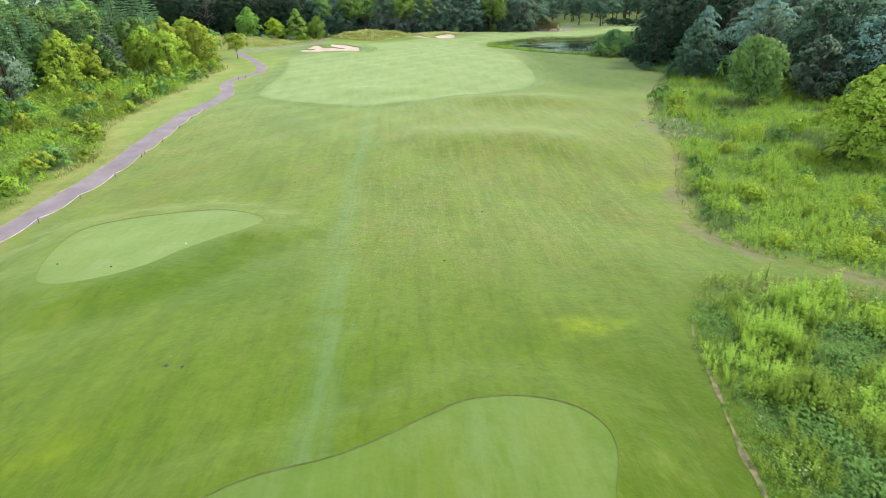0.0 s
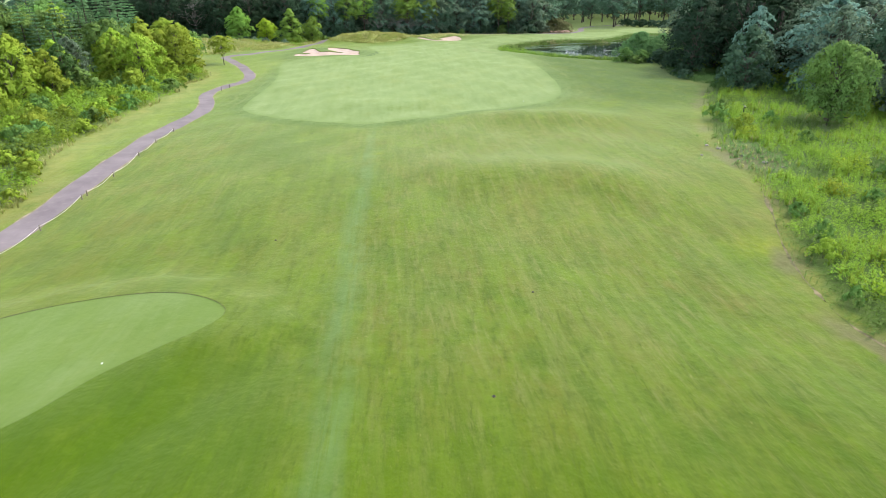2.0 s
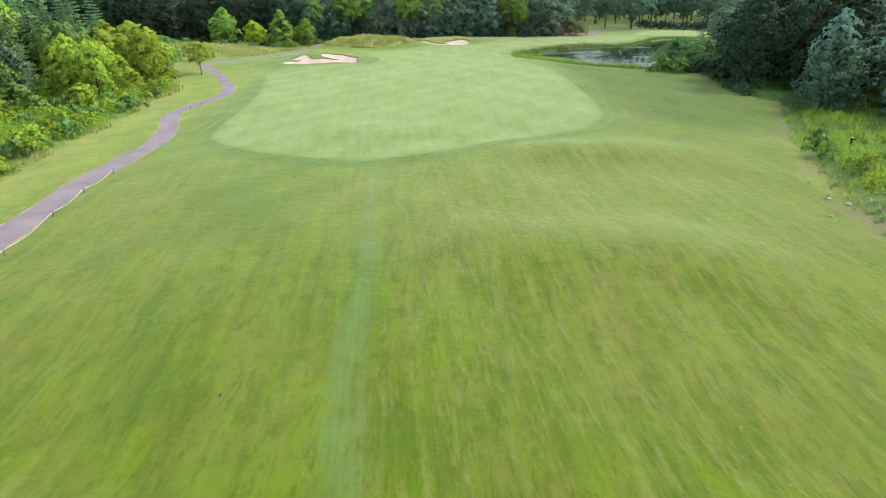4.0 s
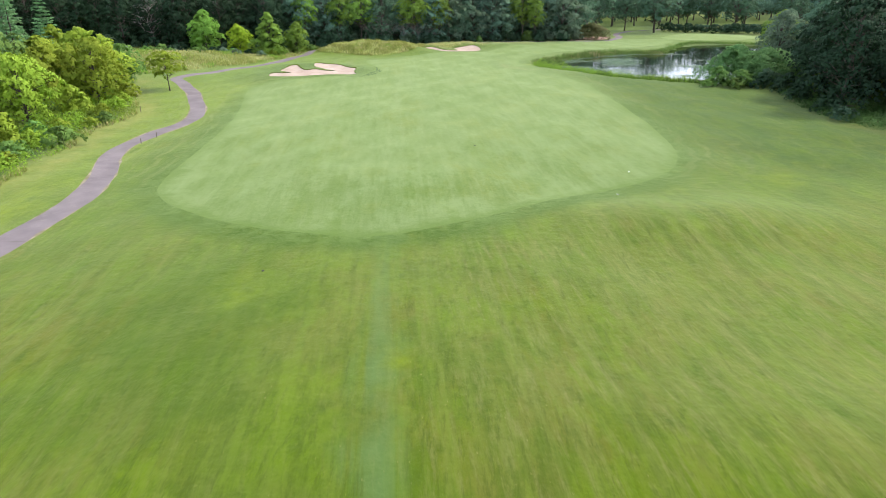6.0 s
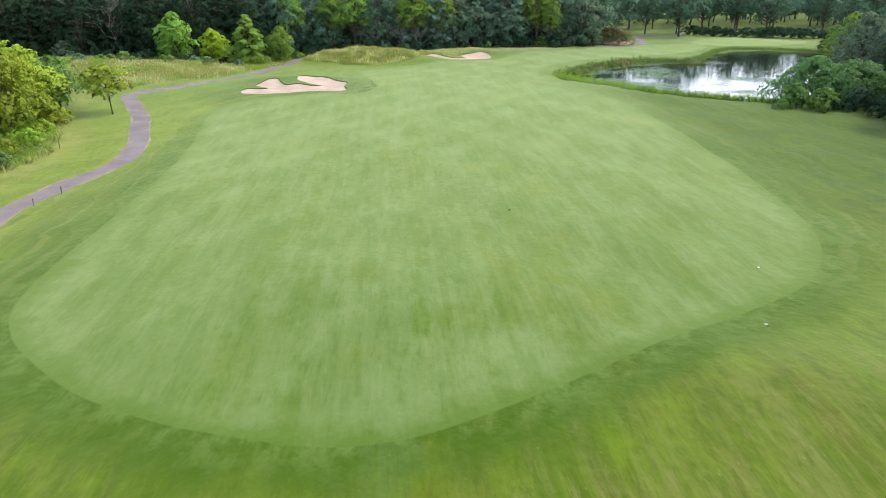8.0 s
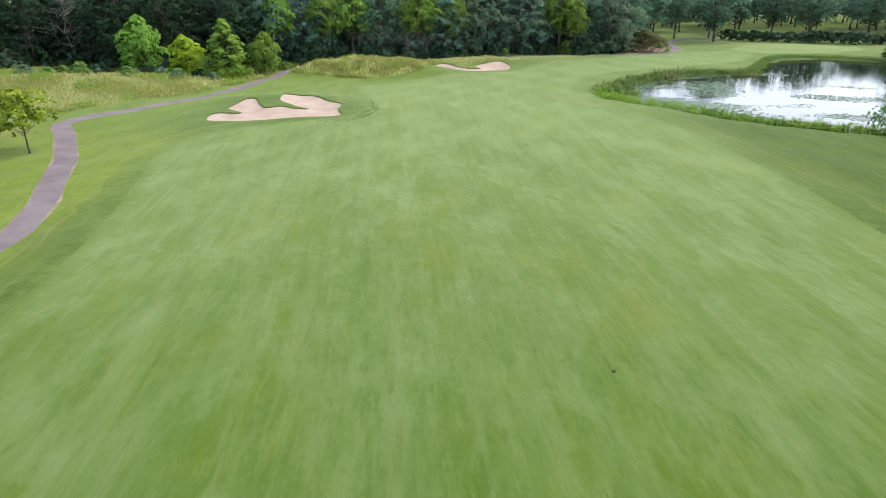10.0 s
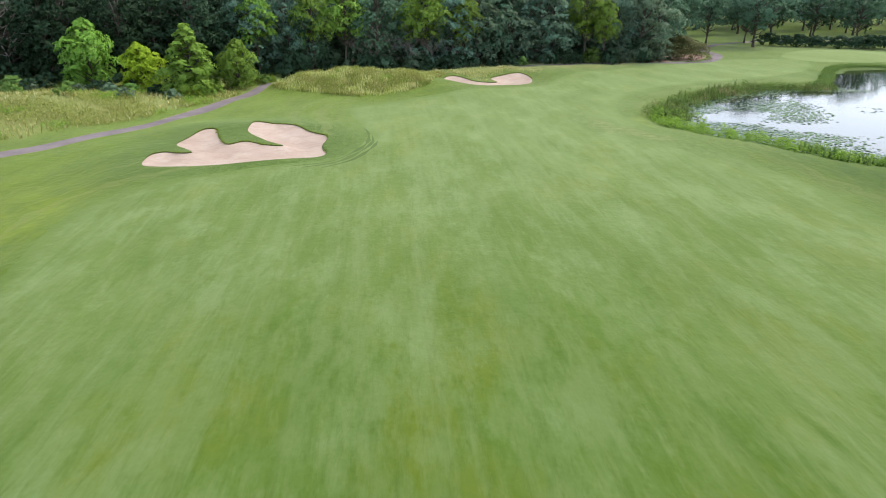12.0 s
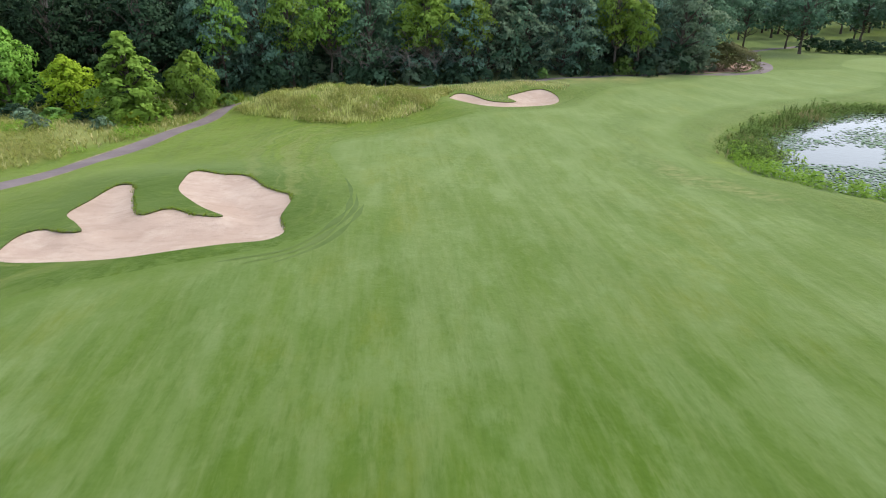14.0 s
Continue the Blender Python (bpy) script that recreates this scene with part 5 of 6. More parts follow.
# brush and young trees left of the path, growing taller away from it
for x, y in spots(outline([(-56, 40), (-57, 62), (-59, 80), (-58, 100), (-55, 112), (-53, 120), (-54, 130), (-57, 141), (-62, 152), (-75, 160), (-110, 160), (-125, 100), (-110, 40), (-60, 20)]), 4.7):
    if min(math.hypot(x - s[1], y - s[2]) for s in SINGLE) < 3.2:
        continue
    deep = np.clip((-x - 50) / 24, 0, 1)
    if deep > 0.55 and y > 95 and rng.uniform() < 0.55:
        kind, tall, fat = "conifer", rng.uniform(10, 16), 0.9
    elif rng.uniform() < 0.35 + 0.4 * deep:
        kind, tall, fat = rng.choice(["brush_egg", "mid_round", "grey_egg", "gold_egg", "dark_egg"], p=[0.42, 0.44, 0.06, 0.03, 0.05]), rng.uniform(5, 7.5) + 5 * deep, rng.uniform(0.8, 1.05)
    else:
        kind, tall, fat = rng.choice(["bush", "bright_shrub", "shrub", "bright_bush", "grey_shrub"], p=[0.22, 0.33, 0.22, 0.2, 0.03]), None, rng.uniform(0.8, 1.1)
        tall = rng.uniform(1.6, 2.8) if "bush" in kind else rng.uniform(2.6, 4.4)
    plant(kind, x, y, tall, fat, "brush left of the path", 3)
for x, y, tall in ((-81, 158, 15), (-88, 150, 16), (-75, 165, 13.5), (-92, 165, 16), (-100, 155, 16), (-84, 170, 14), (-70, 158, 12), (-108, 165, 16)):
    plant("conifer", x, y, tall, 1.0, "brush left of the path")
for x in np.arange(-150, -62, 6.5):
    plant("forest", x, 176 + rng.normal() * 2 - 0.1 * (x + 62), rng.uniform(12, 16), 0.9, "trees of the back wood", 3) if x < -92 else None
# oaks on the far lawns, and the closing wood beyond them
for x, y in spots(outline([(40, 264), (58, 286), (80, 296), (110, 290), (118, 262), (200, 240), (200, 330), (150, 370), (30, 360), (20, 270)]), 13.5):
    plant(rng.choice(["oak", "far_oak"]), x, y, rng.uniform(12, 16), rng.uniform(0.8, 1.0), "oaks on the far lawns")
for x, y in ((37, 249), (31, 252), (42, 256), (25, 247), (36, 262)):
    plant("forest_thin", x, y, rng.uniform(14, 16), 0.95)
for x in np.arange(-125, 34, 9.5):
    plant("forest_deep", x + rng.normal(), 263 + rng.normal() * 3, rng.uniform(14, 18), 1.3, "trees of the back wood", 3)
    plant("forest_deep", x + 4 + rng.normal(), 292 + rng.normal() * 3, rng.uniform(15, 19), 1.4, "trees of the back wood", 3)
for x in np.arange(-30, 320, 10):
    plant("forest_deep", x, 392 + rng.normal() * 5, rng.uniform(14, 19), 1.35, "trees of the far wood", 3)
for i, t in enumerate(np.linspace(0, 1, 17)):
    plant("dark_bush", 73 + 40 * t, 268.5 - 17 * math.sin(t * 1.5) + rng.normal() * 0.4, rng.uniform(2.8, 3.8), 1.3, "hedge behind the green")

# ---- tall growth ----
WEEDS = [weed_clump(1.25, 6, 13, 0.14) for _ in range(6)]
FAR_WEEDS = [weed_clump(1.2, 4, 7, 0.21) for _ in range(5)]
LOW = [weed_clump(0.7, 4, 6, 0.22) for _ in range(4)]
MOUNDS = [leafy_mound(0.65, 1.15, 46, 0.24) for _ in range(6)]
SMALL_MOUNDS = [leafy_mound(0.75, 0.8, 46, 0.19) for _ in range(5)]
GRASS = [grass_clump(0.95, 10, 0.42, 0.028) for _ in range(6)]
FINE = [grass_clump(0.9, 11, 0.34, 0.02) for _ in range(5)]
REEDS = [grass_clump(1.35, 7, 0.4, 0.028) for _ in range(5)]


def near_right(x, y):
    return (x < 62) & (y < 108) & (y > 6)


# the island: plumed stems in hummocks, darker brambles on its margin, olive seed heads at its far tip
p = spots(ISLAND, 0.4, 0.0, lambda x, y: (x < 36) & (y > 10))
rim = reach(p[:, 0], p[:, 1], ISLAND, 6)
hummock = 0.8 + 0.75 * patchy(p[:, 0], p[:, 1], 0.42, 4.0) + 0.4 * patchy(p[:, 0], p[:, 1], 1.1, 6.0)
rise = hummock * (0.55 + 0.45 * ease(rim, 0.1, 1.8))
tone = patchy(p[:, 0], p[:, 1], 0.22) + 0.35 * ease(rim, 1.6, 0.3)
tip = ease(p[:, 1], 25.5, 28.5) + 0.5 * patchy(p[:, 0], p[:, 1], 0.3, 8.0)
olive = (tip > 0.55) & (rng.uniform(size=len(p)) < 0.65)
dark = (tone > 0.22) & ~olive
w = ~dark & ~olive
stuff("undergrowth", p[w][::2], SMALL_MOUNDS, WEED, "low leafy growth filling in between the taller weeds", "undergrowth", (0.65, 1.0), factor=np.clip(rise[w][::2], 0.4, 1.3))
light = w & (tone < -0.02)
w = w & ~light
stuff("prairie_weeds", p[light], WEEDS, BRUSHWEED, "bright yellow-green plumed weeds in the middle of the island", "weeds", (0.7, 1.25), factor=np.clip(rise[light], 0.4, 1.5))
stuff("prairie_weeds", p[w], WEEDS, WEED, "dense plumed yellow-green prairie weeds on an unmown island", "weeds", (0.7, 1.25), factor=np.clip(rise[w], 0.4, 1.5))
stuff("prairie_weeds", p[dark], WEEDS[:2] + SMALL_MOUNDS, DEEPWEED, "darker brambles and weeds on the margin of the island", "weeds", (0.6, 1.0), factor=np.clip(rise[dark], 0.4, 1.3))
stuff("prairie_weeds", p[olive], WEEDS[:3] + SMALL_MOUNDS[:2], KNOLLWEED, "olive-brown seeding weeds at the tip of the island", "weeds", (0.5, 0.8), factor=np.clip(rise[olive], 0.4, 1.2))
q = p[(rim > 0.8) & (patchy(p[:, 0], p[:, 1], 0.35, 15.0) > 0.5)][::3]
stuff("white_flowers", q, [leafy_mound(0.3, 1.15, 12, 0.07) for _ in range(3)], BLOSSOM, "sparse heads of small white flowers among the weeds", "flowers", (0.8, 1.1))
# the prairie: soft tall grass and weeds
p = np.concatenate([spots(PRAIRIE, 0.53, 0.0, lambda x, y: (x < 46) & (y < 72) & (y > 24)), spots(PRAIRIE, 0.62, 0.15, lambda x, y: near_right(x, y) & (x < 54) & ((x >= 46) | (y >= 72)))])
rim = reach(p[:, 0], p[:, 1], PRAIRIE, 6)
rise = (0.62 + 0.38 * ease(rim, 0.2, 1.6)) * np.clip(0.85 + 0.55 * patchy(p[:, 0], p[:, 1], 0.3, 4.0) + 0.4 * patchy(p[:, 0], p[:, 1], 0.9, 5.0), 0.4, 1.5)
tone = patchy(p[:, 0], p[:, 1], 0.13, 2.0) + 0.3 * ease(rim, 2.2, 0.6)
bare = np.hypot((p[:, 0] - 29.0) / 2.8, (p[:, 1] - 70.5) / 5.2) < 1 + 0.3 * patchy(p[:, 0], p[:, 1], 0.6, 3.3)
p, tone, rise = p[~bare], tone[~bare], rise[~bare]
w = tone < 0.2
grassy = w & (patchy(p[:, 0], p[:, 1], 0.16, 12.0) > -0.1)
stuff("undergrowth", p[w][::3], SMALL_MOUNDS, PRAIRIEWEED, "low leafy growth filling in between the taller weeds", "undergrowth", (0.6, 0.95), factor=rise[w][::3])
stuff("prairie_weeds", p[w], FAR_WEEDS, PRAIRIEWEED, "tall light green prairie weeds along the mown edge", "weeds", (0.6, 1.1), factor=rise[w])
stuff("prairie_weeds", p[~w], FAR_WEEDS + SMALL_MOUNDS[:2], DEEPWEED, "darker prairie weeds among lighter ones", "weeds", (0.6, 1.1), factor=rise[~w])
stuff("prairie_grass", p[grassy][::2], FINE, BRUSHWEED, "tall soft yellow-green grass through the prairie weeds", "grass", (0.9, 1.4), factor=rise[grassy][::2])
w = patchy(p[:, 0], p[:, 1], 0.22, 12.0) > 0.3
stuff("prairie_grass", p[w][::7], FINE, FESCUE, "pale long grass mixed into the prairie weeds", "grass", (0.8, 1.3), factor=rise[w][::7])
for x, y, tall in ((23.4, 48.6, 1.7), (25.6, 56.0, 1.4), (29.5, 42.0, 1.2), (34.0, 51.0, 1.5), (38.5, 46.0, 1.8), (33.0, 58.5, 1.4), (41.0, 66.5, 2.0), (36.0, 74.0, 1.8), (32.5, 80.5, 2.2), (34.0, 90.0, 2.0), (47.0, 60.0, 2.4), (46.5, 70.0, 2.2), (37.2, 84.0, 1.6), (31.0, 36.5, 1.3)):
    plant("bright_bush" if rng.uniform() < 0.5 else "bush", x, y, tall, 0.8, "bushes in the prairie")
GOLD_PATCHES = ((33, 49, 1.2), (27, 46, 1.0), (36, 66, 1.5), (31, 77, 1.0), (42, 47, 1.4), (24.2, 35.9, 1.0), (28.1, 34.2, 1.6), (34.7, 43.7, 1.5), (23.8, 43.3, 1.0), (22.8, 23.8, 1.0), (30.5, 60, 1.2), (38, 56, 1.6))
FLOWERS = [leafy_mound(0.5, 1.35, 26, 0.26) for _ in range(3)]
for cx, cy, r in GOLD_PATCHES:
    q = np.array([cx, cy]) + rng.normal(size=(int(14 * r), 2)) * r * 0.45
    stuff("goldenrod", q, FLOWERS, YELLOWWEED, "patch of yellow-flowering goldenrod among green weeds", "goldenrod", (0.8, 1.1))
p = spots(PRAIRIE, 0.9, 0.8, lambda x, y: (y >= 106) & (y < 152) & (x < 56))
stuff("undergrowth", p, MOUNDS, DEEPLEAF, "dark green undergrowth at the foot of the right wood", "undergrowth", (0.6, 1.0))
# coarser growth out of the camera's way
for ring, mask in ((PRAIRIE, lambda x, y: (x > 52) & (x < 110) & (y < 150)), (BRUSH, lambda x, y: ((x < -64) | (y < 36)) & (x > -125)), (ISLAND, lambda x, y: (x >= 40) | (y <= 6))):
    stuff("rank_growth", spots(ring, 3.2, 0.3, mask), MOUNDS, BRUSHWEED if ring is BRUSH else WEED, "rank green weeds and low brush", "weeds", (1.8, 2.9))
# left brush floor
p = spots(BRUSH, 0.85, 0.3, lambda x, y: (x > -66) & (y > 34) & (y < 160))
tone = patchy(p[:, 0], p[:, 1], 0.12, 5.0)
rise = (0.5 + 0.55 * ease(reach(p[:, 0], p[:, 1], BRUSH, 6), 0.2, 3.0)) * np.clip(0.9 + 0.7 * patchy(p[:, 0], p[:, 1], 0.3, 14.0), 0.5, 1.6)
w = tone < 0.1
stuff("brush_weeds", p[w], FAR_WEEDS + MOUNDS[:3] + SMALL_MOUNDS[:2], PRAIRIEWEED, "bright green weeds and brambles left of the path", "weeds", (0.85, 1.3), factor=rise[w])
stuff("brush_weeds", p[~w], FAR_WEEDS[:2] + MOUNDS[:3] + SMALL_MOUNDS[:2], WEED, "darker weeds and brambles left of the path", "weeds", (0.85, 1.3), factor=rise[~w])
w = w & (patchy(p[:, 0], p[:, 1], 0.14, 31.0) > -0.05)
stuff("brush_grass", p[w][::3], FINE, BRUSHWEED, "tall soft yellow-green grass among the brush", "grass", (0.9, 1.4), factor=rise[w][::3])
p = spots(BRUSH, 0.6, 0.0, lambda x, y: (x > -60) & (y > 50) & (y < 150))
p = p[(reach(p[:, 0], p[:, 1], BRUSH, 3) < 1.0) & (patchy(p[:, 0], p[:, 1], 0.25, 4.4) > 0.05)]
stuff("dry_grass", p, GRASS, FESCUE, "straw-coloured grass fringe along the brush", "grass", (0.5, 0.9))
for x, y in spots(outline([(-41, 48), (-43, 70), (-46, 84), (-46, 104), (-49, 118), (-55, 118), (-57, 100), (-58, 80), (-56, 62), (-54, 48)]), 2.6):
    if rng.uniform() < 0.5:
        kind = rng.choice(["bright_bush", "bush", "bright_shrub", "shrub"], p=[0.35, 0.35, 0.15, 0.15])
        plant(kind, x, y, rng.uniform(1.3, 2.6) * (1.3 if "shrub" in kind else 1), rng.uniform(0.7, 1.0), "brush left of the path", 3)
for i in range(0, len(BRUSH), 1):
    x, y = BRUSH[i]
    if x > -62 and 46 < y < 152 and rng.uniform() < 0.2:
        kind = rng.choice(["bright_bush", "bush", "bright_shrub"], p=[0.55, 0.25, 0.2])
        plant(kind, x - rng.uniform(0.8, 4.0), y, rng.uniform(1.2, 2.6) * (1.5 if "shrub" in kind else 1), rng.uniform(0.7, 1.1), "brush left of the path")
p = np.array([29.0, 70.5]) + rng.normal(size=(170, 2)) * np.array([1.6, 3.0])
stuff("clearing_weeds", p, LOW, DEEPWEED, "sparse low weeds on bare soil in the clearing", "weeds", (0.4, 0.8))
stuff("clearing_grass", p[::3] + 0.6, GRASS, FESCUE, "dead straw-coloured grass on bare soil in the clearing", "grass", (0.3, 0.6))
# fescue on the meadow and the knoll
p = spots(MEADOW, 0.68, 0.1, lambda x, y: x > -92)
stuff("meadow_grass", p, FINE, FESCUE, "long pale green and straw fescue in the meadow", "grass", (0.45, 0.85))
w = patchy(p[:, 0], p[:, 1], 0.2, 2.5) > 0.1
stuff("seed_heads", p[w][::3], FINE, STRAW, "pale straw seed heads in the meadow", "grass", (0.45, 0.85))
w = patchy(p[:, 0], p[:, 1], 0.14, 9.0) > 0.0
stuff("meadow_weeds", p[w], SMALL_MOUNDS, KNOLLWEED, "olive seeding weeds scattered through the fescue", "weeds", (0.4, 0.9))
w = patchy(p[:, 0], p[:, 1], 0.2, 19.0) > 0.28
stuff("meadow_weeds", p[w], SMALL_MOUNDS, WEED, "green weeds scattered through the fescue", "weeds", (0.5, 1.0))
p = spots(KNOLL, 0.38, 0.05)
lift = np.clip(0.85 + 0.6 * patchy(p[:, 0], p[:, 1], 0.35, 1.0) + 0.5 * patchy(p[:, 0], p[:, 1], 1.0, 2.0), 0.35, 1.6)
low = np.where(p[:, 0] > -9, 0.5, 1.0)
stuff("knoll_grass", p, FINE, FESCUE, "long straw-tipped fescue on the knoll behind the bunker", "grass", (0.5, 0.9), factor=lift * low)
w = (patchy(p[:, 0], p[:, 1], 0.3, 8.0) > -0.05) & (p[:, 0] < -9)
stuff("knoll_weeds", p[w], SMALL_MOUNDS, KNOLLWEED, "olive seeding weeds on the fescue knoll", "weeds", (0.45, 0.95), factor=lift[w])
w = (patchy(p[:, 0], p[:, 1], 0.25, 8.5) > 0.15) | (p[:, 0] > -9)
stuff("seed_heads", p[w], FINE, STRAW, "pale straw seed heads on the fescue knoll", "grass", (0.5, 0.9), factor=(lift * low)[w])
w = (patchy(p[:, 0], p[:, 1], 0.22, 3.0) > 0.3) & (p[:, 0] < -9)
stuff("knoll_weeds", p[w][::2], SMALL_MOUNDS, WEED, "green weeds on the fescue knoll", "weeds", (0.4, 0.8))
for x, y in ((-57, 190), (-64, 194), (-50, 192), (-70, 190), (-60, 199), (-54, 197), (-77, 196), (-46.5, 195), (-83, 192), (-66, 200)):
    plant("grey_bush" if rng.uniform() < 0.5 else "bush", x + rng.normal(), y, rng.uniform(1.2, 2.1), 1.0, "bushes in the meadow")
# ragged turf hanging over the bunkers' edges
TUFT = [grass_clump(0.2, 9, 0.13, 0.012) for _ in range(4)]
for ring in (SAND_LEFT, SAND_BACK):
    q = np.repeat(ring, 3, 0) + rng.normal(size=(len(ring) * 3, 2)) * 0.1
    q = q[~inside(q[:, 0], q[:, 1] + 0.35, ring) & inside(q[:, 0], q[:, 1] - 0.35, ring)]
    stuff("lip_grass", q, TUFT, WEED, "ragged green turf hanging over the bunker edge", "grass", (0.5, 1.2))
# rank grass where the path slips behind the knoll
q = np.array([-39.0, 211.5]) + rng.normal(size=(150, 2)) * np.array([1.6, 2.2])
q = q[reach(q[:, 0], q[:, 1], TRACK, 4, False) > 1.5]
stuff("rank_grass", q, GRASS, WEED, "rank green grass at the foot of the back wood", "grass", (0.9, 1.5))
# pond margin
d = lambda x, y: depth_in(x, y, POND, 6)
ringed = spots(POND + (POND - POND.mean(0)) * 0.1, 0.42, 0.0)
deep = depth_in(ringed[:, 0], ringed[:, 1], POND, 6)
far_shore = (ringed[:, 1] > 206) | (ringed[:, 0] > 54)
backside = (ringed[:, 1] > 181 + (ringed[:, 0] - 15) * 0.3) & (ringed[:, 0] < 60)
p = ringed[(deep > -0.4 - 0.8 * rng.uniform(size=len(deep))) & (deep < 0.8 + 1.8 * rng.uniform(size=len(deep)) + 2.4 * ease(ringed[:, 0], 25, 17)) & backside & (ringed[:, 1] > 183) & ~far_shore]
lift = 0.9 + 0.8 * patchy(p[:, 0], p[:, 1], 0.35, 1.5)
w = patchy(p[:, 0], p[:, 1], 0.3, 7.5) > 0.22
stuff("reeds", p[~w], REEDS, REED, "tall green reeds standing in the pond margin", "reeds", (0.45, 0.95), factor=lift[~w])
stuff("reeds", p[w], REEDS, DRYREED, "brown dry reeds among green ones in the pond margin", "reeds", (0.45, 0.9), factor=lift[w])
stuff("bank_weeds", p[::3], MOUNDS, DEEPWEED, "dark green weeds among the reeds", "weeds", (0.5, 1.0))
p = ringed[(deep > -0.8) & (deep < 2.2 + 3.4 * ease(ringed[:, 0], 32, 19) * rng.uniform(0.4, 1, len(deep))) & (~backside | (ringed[:, 1] < 187)) & ~far_shore]
rim = ringed[(deep > -0.5) & (deep < 0.4) & far_shore]
stuff("bank_weeds", rim, MOUNDS, DEEPWEED, "low dark weeds along the far bank of the pond", "weeds", (0.3, 0.7))
stuff("marsh_plants", p[::2], LOW + MOUNDS[:3], WEED, "low bright green marsh plants along the near bank", "marsh plants", (0.5, 1.0))
p = p[(rng.uniform(size=len(p)) < 0.4) & (p[:, 0] > 24)]
stuff("bank_grass", p, GRASS, REED, "long grass along the near bank of the pond", "grass", (0.8, 1.4))
q = spots(POND, 0.36, 0.9, lambda x, y: (x < 62) & (y < 212))
cover = patchy(q[:, 0] * 0.6, q[:, 1], 0.16, 6.0) * 1.6 + 1.32 - np.hypot(q[:, 0] - 16, (q[:, 1] - 181) * 0.9) * 0.033 + 0.7 * ease(depth_in(q[:, 0], q[:, 1], POND, 8), 5, 1)
q = q[cover > rng.uniform(0.48, 0.98, len(q))]
verts, faces = [], []
for x, y in q:
    r, a0 = rng.uniform(0.08, 0.24), rng.uniform(0, 6.28)
    tilt = rng.normal(size=2) * 0.06
    k = len(verts)
    for a in np.linspace(0.2, 6.08, 8):
        cx, cy = math.cos(a + a0) * r, math.sin(a + a0) * r * 0.95
        verts.append((x + cx, y + cy, WATER_LEVEL + 0.02 + abs(cx * tilt[0] + cy * tilt[1]) + rng.uniform(0, 0.012)))
    verts.append((x, y, WATER_LEVEL + 0.015))
    faces.append(tuple(range(k, k + 9)))
pads = mesh_object("lily_pads", verts, faces, PAD, smooth=False)
tagged(pads, "floating lily pads covering parts of the pond", "lily pads", kind="stuff")

# ---- small things ----
def ground_at(x, y):
    return float(height(np.array([x]), np.array([y]))[0])


def box(bm, sx, sy, sz, at=(0, 0, 0), bevel=0.0):
    made_box = bmesh.ops.create_cube(bm, size=1.0, matrix=Matrix.Translation(at) @ Matrix.Diagonal((sx, sy, sz, 1)))
    if bevel:
        edges_in = {e for v in made_box["verts"] for e in v.link_edges}
        bmesh.ops.bevel(bm, geom=list(edges_in), offset=bevel, segments=1, affect="EDGES")


def round_bar(bm, r0, r1, tall, at=(0, 0, 0), sides=10):
    bmesh.ops.create_cone(bm, cap_ends=True, segments=sides, radius1=r0, radius2=r1, depth=tall, matrix=Matrix.Translation((at[0], at[1], at[2] + tall / 2)))


def track_side(y, off):
    """A place beside the cart path."""
    k = int(np.argmin(np.abs(TRACK[:, 1] - y)))
    return TRACK[k] + across[k] * off


def rope_fence(runs):
    """Low wooden posts with a slack pale rope along the path's edge."""
    for posts in runs:
        fence = new("rope_fence")
        tagged(fence, "low rope fence with short wooden posts along the cart path", "rope fence", "rope fences along the path")
        tops = []
        for x, y in posts:
            z = ground_at(x, y)
            bm = bmesh.new()
            round_bar(bm, 0.05, 0.044, 0.52, (x, y, z - 0.08))
            post = part("post", bm, WOODPOST, fence)
            bm = bmesh.new()
            round_bar(bm, 0.05, 0.024, 0.035, (x, y, z + 0.44))
            part("post_cap", bm, WOODPOST, post)
            tops.append(Vector((x, y, z + 0.38)))
        for a, b in zip(tops, tops[1:]):
            line = [a.lerp(b, t) - Vector((0, 0, 0.26 * math.sin(math.pi * t))) for t in np.linspace(0, 1, 10)]
            v, f = tube(line, [0.016] * 10, 5)
            mesh_object("rope", v, f, ROPE, fence)


rope_fence([[(-31.5, 36.0), (-31.45, 42.0), (-31.4, 48.0), (-31.45, 54.4), (-31.6, 60.6)], [(-31.7, 61.6), (-31.85, 66.6), (-32.5, 73.3), (-32.9, 78.4), (-33.1, 83.8)]])


def tee_marker(x, y, coat, label):
    ob = new("tee_marker")
    bm = bmesh.new()
    bmesh.ops.create_uvsphere(bm, u_segments=12, v_segments=8, radius=0.055, matrix=Matrix.Translation((0, 0, 0.06)))
    part("ball", bm, coat, ob)
    bm = bmesh.new()
    round_bar(bm, 0.015, 0.004, 0.12, (0, 0, -0.1), 6)
    part("spike", bm, POST, ob)
    ob.matrix_basis = pose(x, y, ground_at(x, y) - 0.07)
    return tagged(ob, label, "tee marker", "tee markers")


tee_marker(-17.4, 35.9, WHITE, "small white round tee marker on the tee box")
first = tee_marker(-20.3, 31.4, POST, "small dark round tee marker on the tee box")
for x, y in ((-24.0, 32.0),):
    copy_thing(first, pose(x, y, ground_at(x, y) - 0.07))


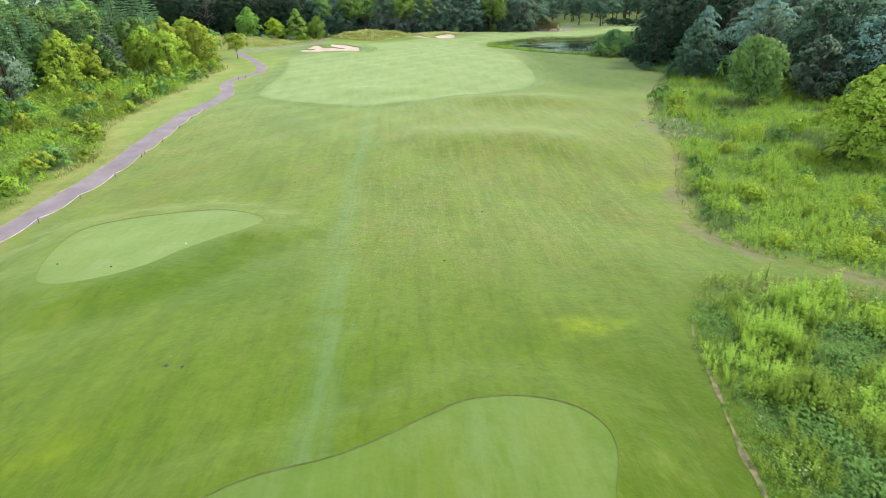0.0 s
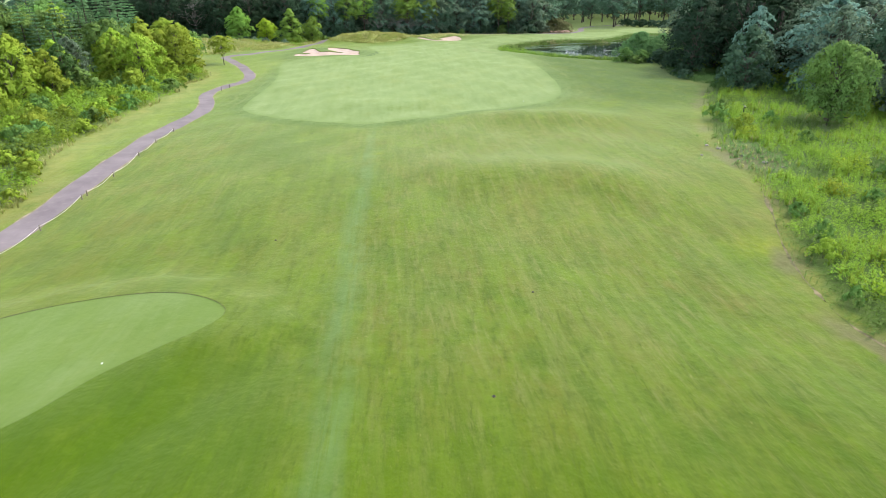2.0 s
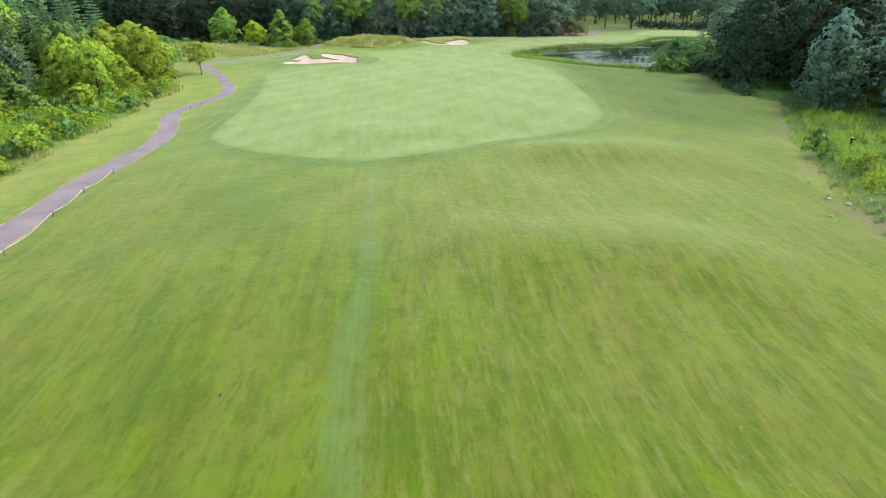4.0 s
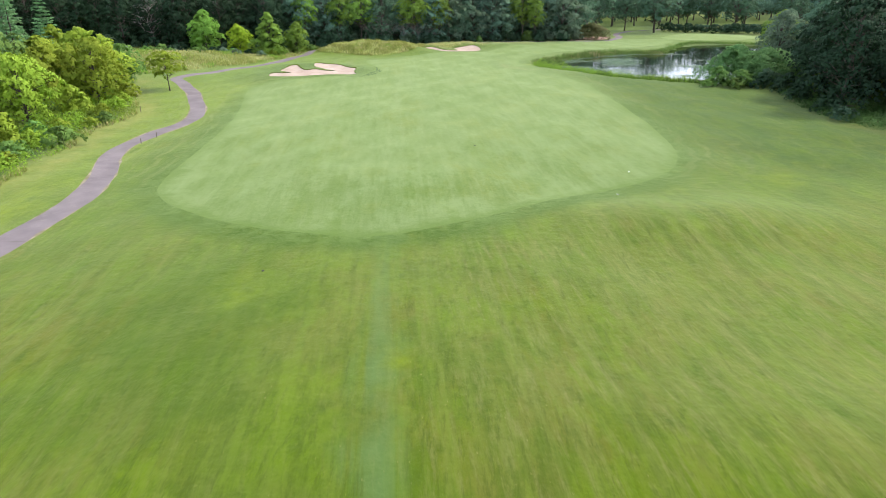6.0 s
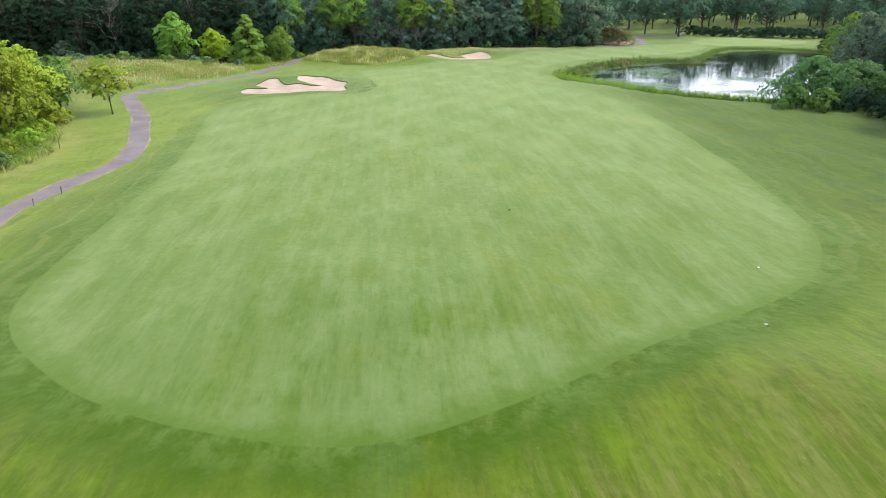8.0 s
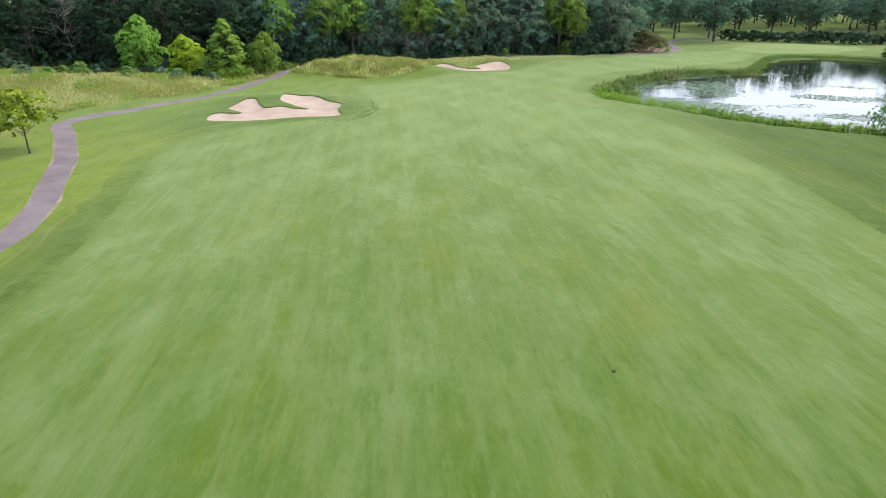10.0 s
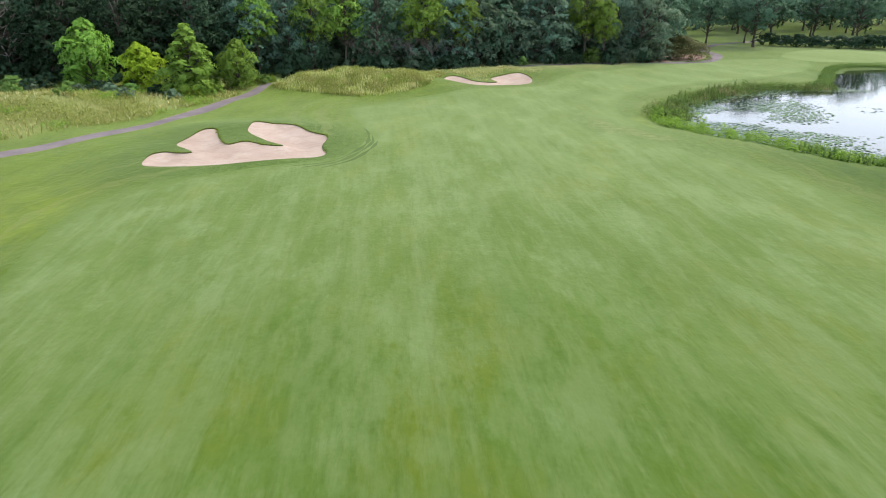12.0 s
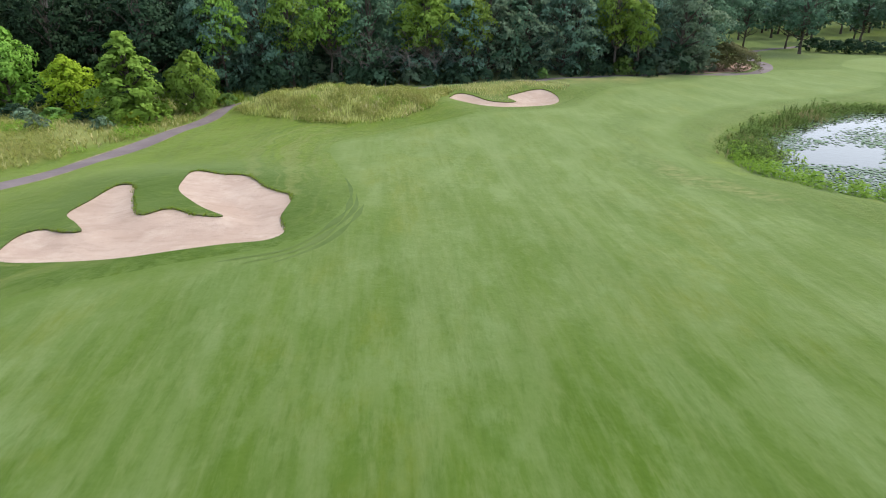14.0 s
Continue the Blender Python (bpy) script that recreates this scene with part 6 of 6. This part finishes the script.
def sprinkler(x, y):
    """A dark irrigation head in a worn ring."""
    ob = new("sprinkler_head")
    bm = bmesh.new()
    round_bar(bm, 0.07, 0.065, 0.05, (0, 0, -0.01), 14)
    part("cap", bm, POST, ob)
    bm = bmesh.new()
    round_bar(bm, 0.12, 0.1, 0.02, (0, 0, -0.005), 14)
    part("worn_ring", bm, THATCH, ob)
    ob.matrix_basis = pose(x, y, ground_at(x, y))
    return tagged(ob, "dark round sprinkler head set in the grass", "sprinkler head", "sprinkler heads")


first = sprinkler(0.5, 34.0)
for x, y in ((3.7, 44.4), (-13.6, 52.6), (7.8, 95.8), (-16.7, 83.2), (-22.0, 27.0), (-2.4, 112.5), (-12.6, 20.9), (-11.8, 20.8)):
    copy_thing(first, pose(x, y, ground_at(x, y), 0, 0, 40))


def marker_post(x, y):
    ob = new("marker_post")
    bm = bmesh.new()
    box(bm, 0.16, 0.16, 1.05, (0, 0, 0.5), 0.012)
    pole = part("pole", bm, POST, ob)
    bm = bmesh.new()
    box(bm, 0.18, 0.18, 0.08, (0, 0, 1.06), 0.015)
    part("cap", bm, WHITE, pole, "white cap")
    bm = bmesh.new()
    box(bm, 0.4, 0.07, 0.06, (0.24, 0, 0.9), 0.01)
    part("arm", bm, POST, ob)
    ob.matrix_basis = pose(x, y, ground_at(x, y), 0, 4, 10)
    return tagged(ob, "leaning black post with a white cap in the weeds", "marker post")


marker_post(36.2, 88.6)


def rock(r, x, y):
    bm = bmesh.new()
    bmesh.ops.create_icosphere(bm, subdivisions=2, radius=r)
    off = rng.uniform(0, 50)
    for v in bm.verts:
        v.co *= 1 + 0.3 * noise.noise(v.co * (1.6 / r) + Vector((off, 0, 0)))
        v.co.z *= 0.6
    me = bpy.data.meshes.new("rock")
    bm.to_mesh(me)
    bm.free()
    me.materials.append(STONE)
    ob = new("rock", me)
    ob.matrix_basis = pose(x, y, ground_at(x, y) + r * 0.15, 0, 0, rng.uniform(0, 360))
    return tagged(ob, "pale weathered rock on bare soil at the weed edge", "rock", "rocks on the bare patch")


for r, x, y in ((0.3, 29.4, 68.8), (0.22, 28.2, 71.0), (0.26, 26.9, 73.6), (0.16, 28.9, 70.2), (0.18, 30.3, 67.2), (0.14, 27.4, 70.0), (0.2, 26.2, 74.9), (0.15, 24.4, 71.6)):
    rock(r, x, y)


def yardage_plate(x, y, turn):
    """A small white plate lying in the grass."""
    ob = new("yardage_plate")
    bm = bmesh.new()
    box(bm, 0.15, 0.08, 0.03, (0, 0, 0.03), 0.008)
    part("plate", bm, WHITE, ob)
    bm = bmesh.new()
    box(bm, 0.2, 0.12, 0.03, (0, 0, 0.0), 0.008)
    part("surround", bm, THATCH, ob)
    ob.matrix_basis = pose(x, y, ground_at(x, y), 8, 0, turn)
    return tagged(ob, "small white plate lying in mown grass", "yardage plate", "yardage plates")


yardage_plate(10.5, 102.1, 15)
yardage_plate(7.8, 95.9, -20)


def short_stake(x, y, tall=0.9):
    ob = new("stake")
    bm = bmesh.new()
    box(bm, 0.08, 0.08, tall, (0, 0, tall / 2 - 0.05), 0.008)
    part("shaft", bm, WOODPOST, ob)
    bm = bmesh.new()
    bmesh.ops.create_cone(bm, cap_ends=True, segments=4, radius1=0.056, radius2=0.01, depth=0.06, matrix=Matrix.Translation((0, 0, tall - 0.02)) @ Matrix.Rotation(radians(45), 4, "Z"))
    part("point", bm, WOODPOST, ob)
    ob.matrix_basis = pose(x, y, ground_at(x, y), 0, 3, 20)
    return tagged(ob, "short brown wooden stake in the grass", "stake", "stakes")


short_stake(-45.0, 131.5, 0.8)
for y in (114.6, 117.7):
    short_stake(*track_side(y, 1.4), 0.62)
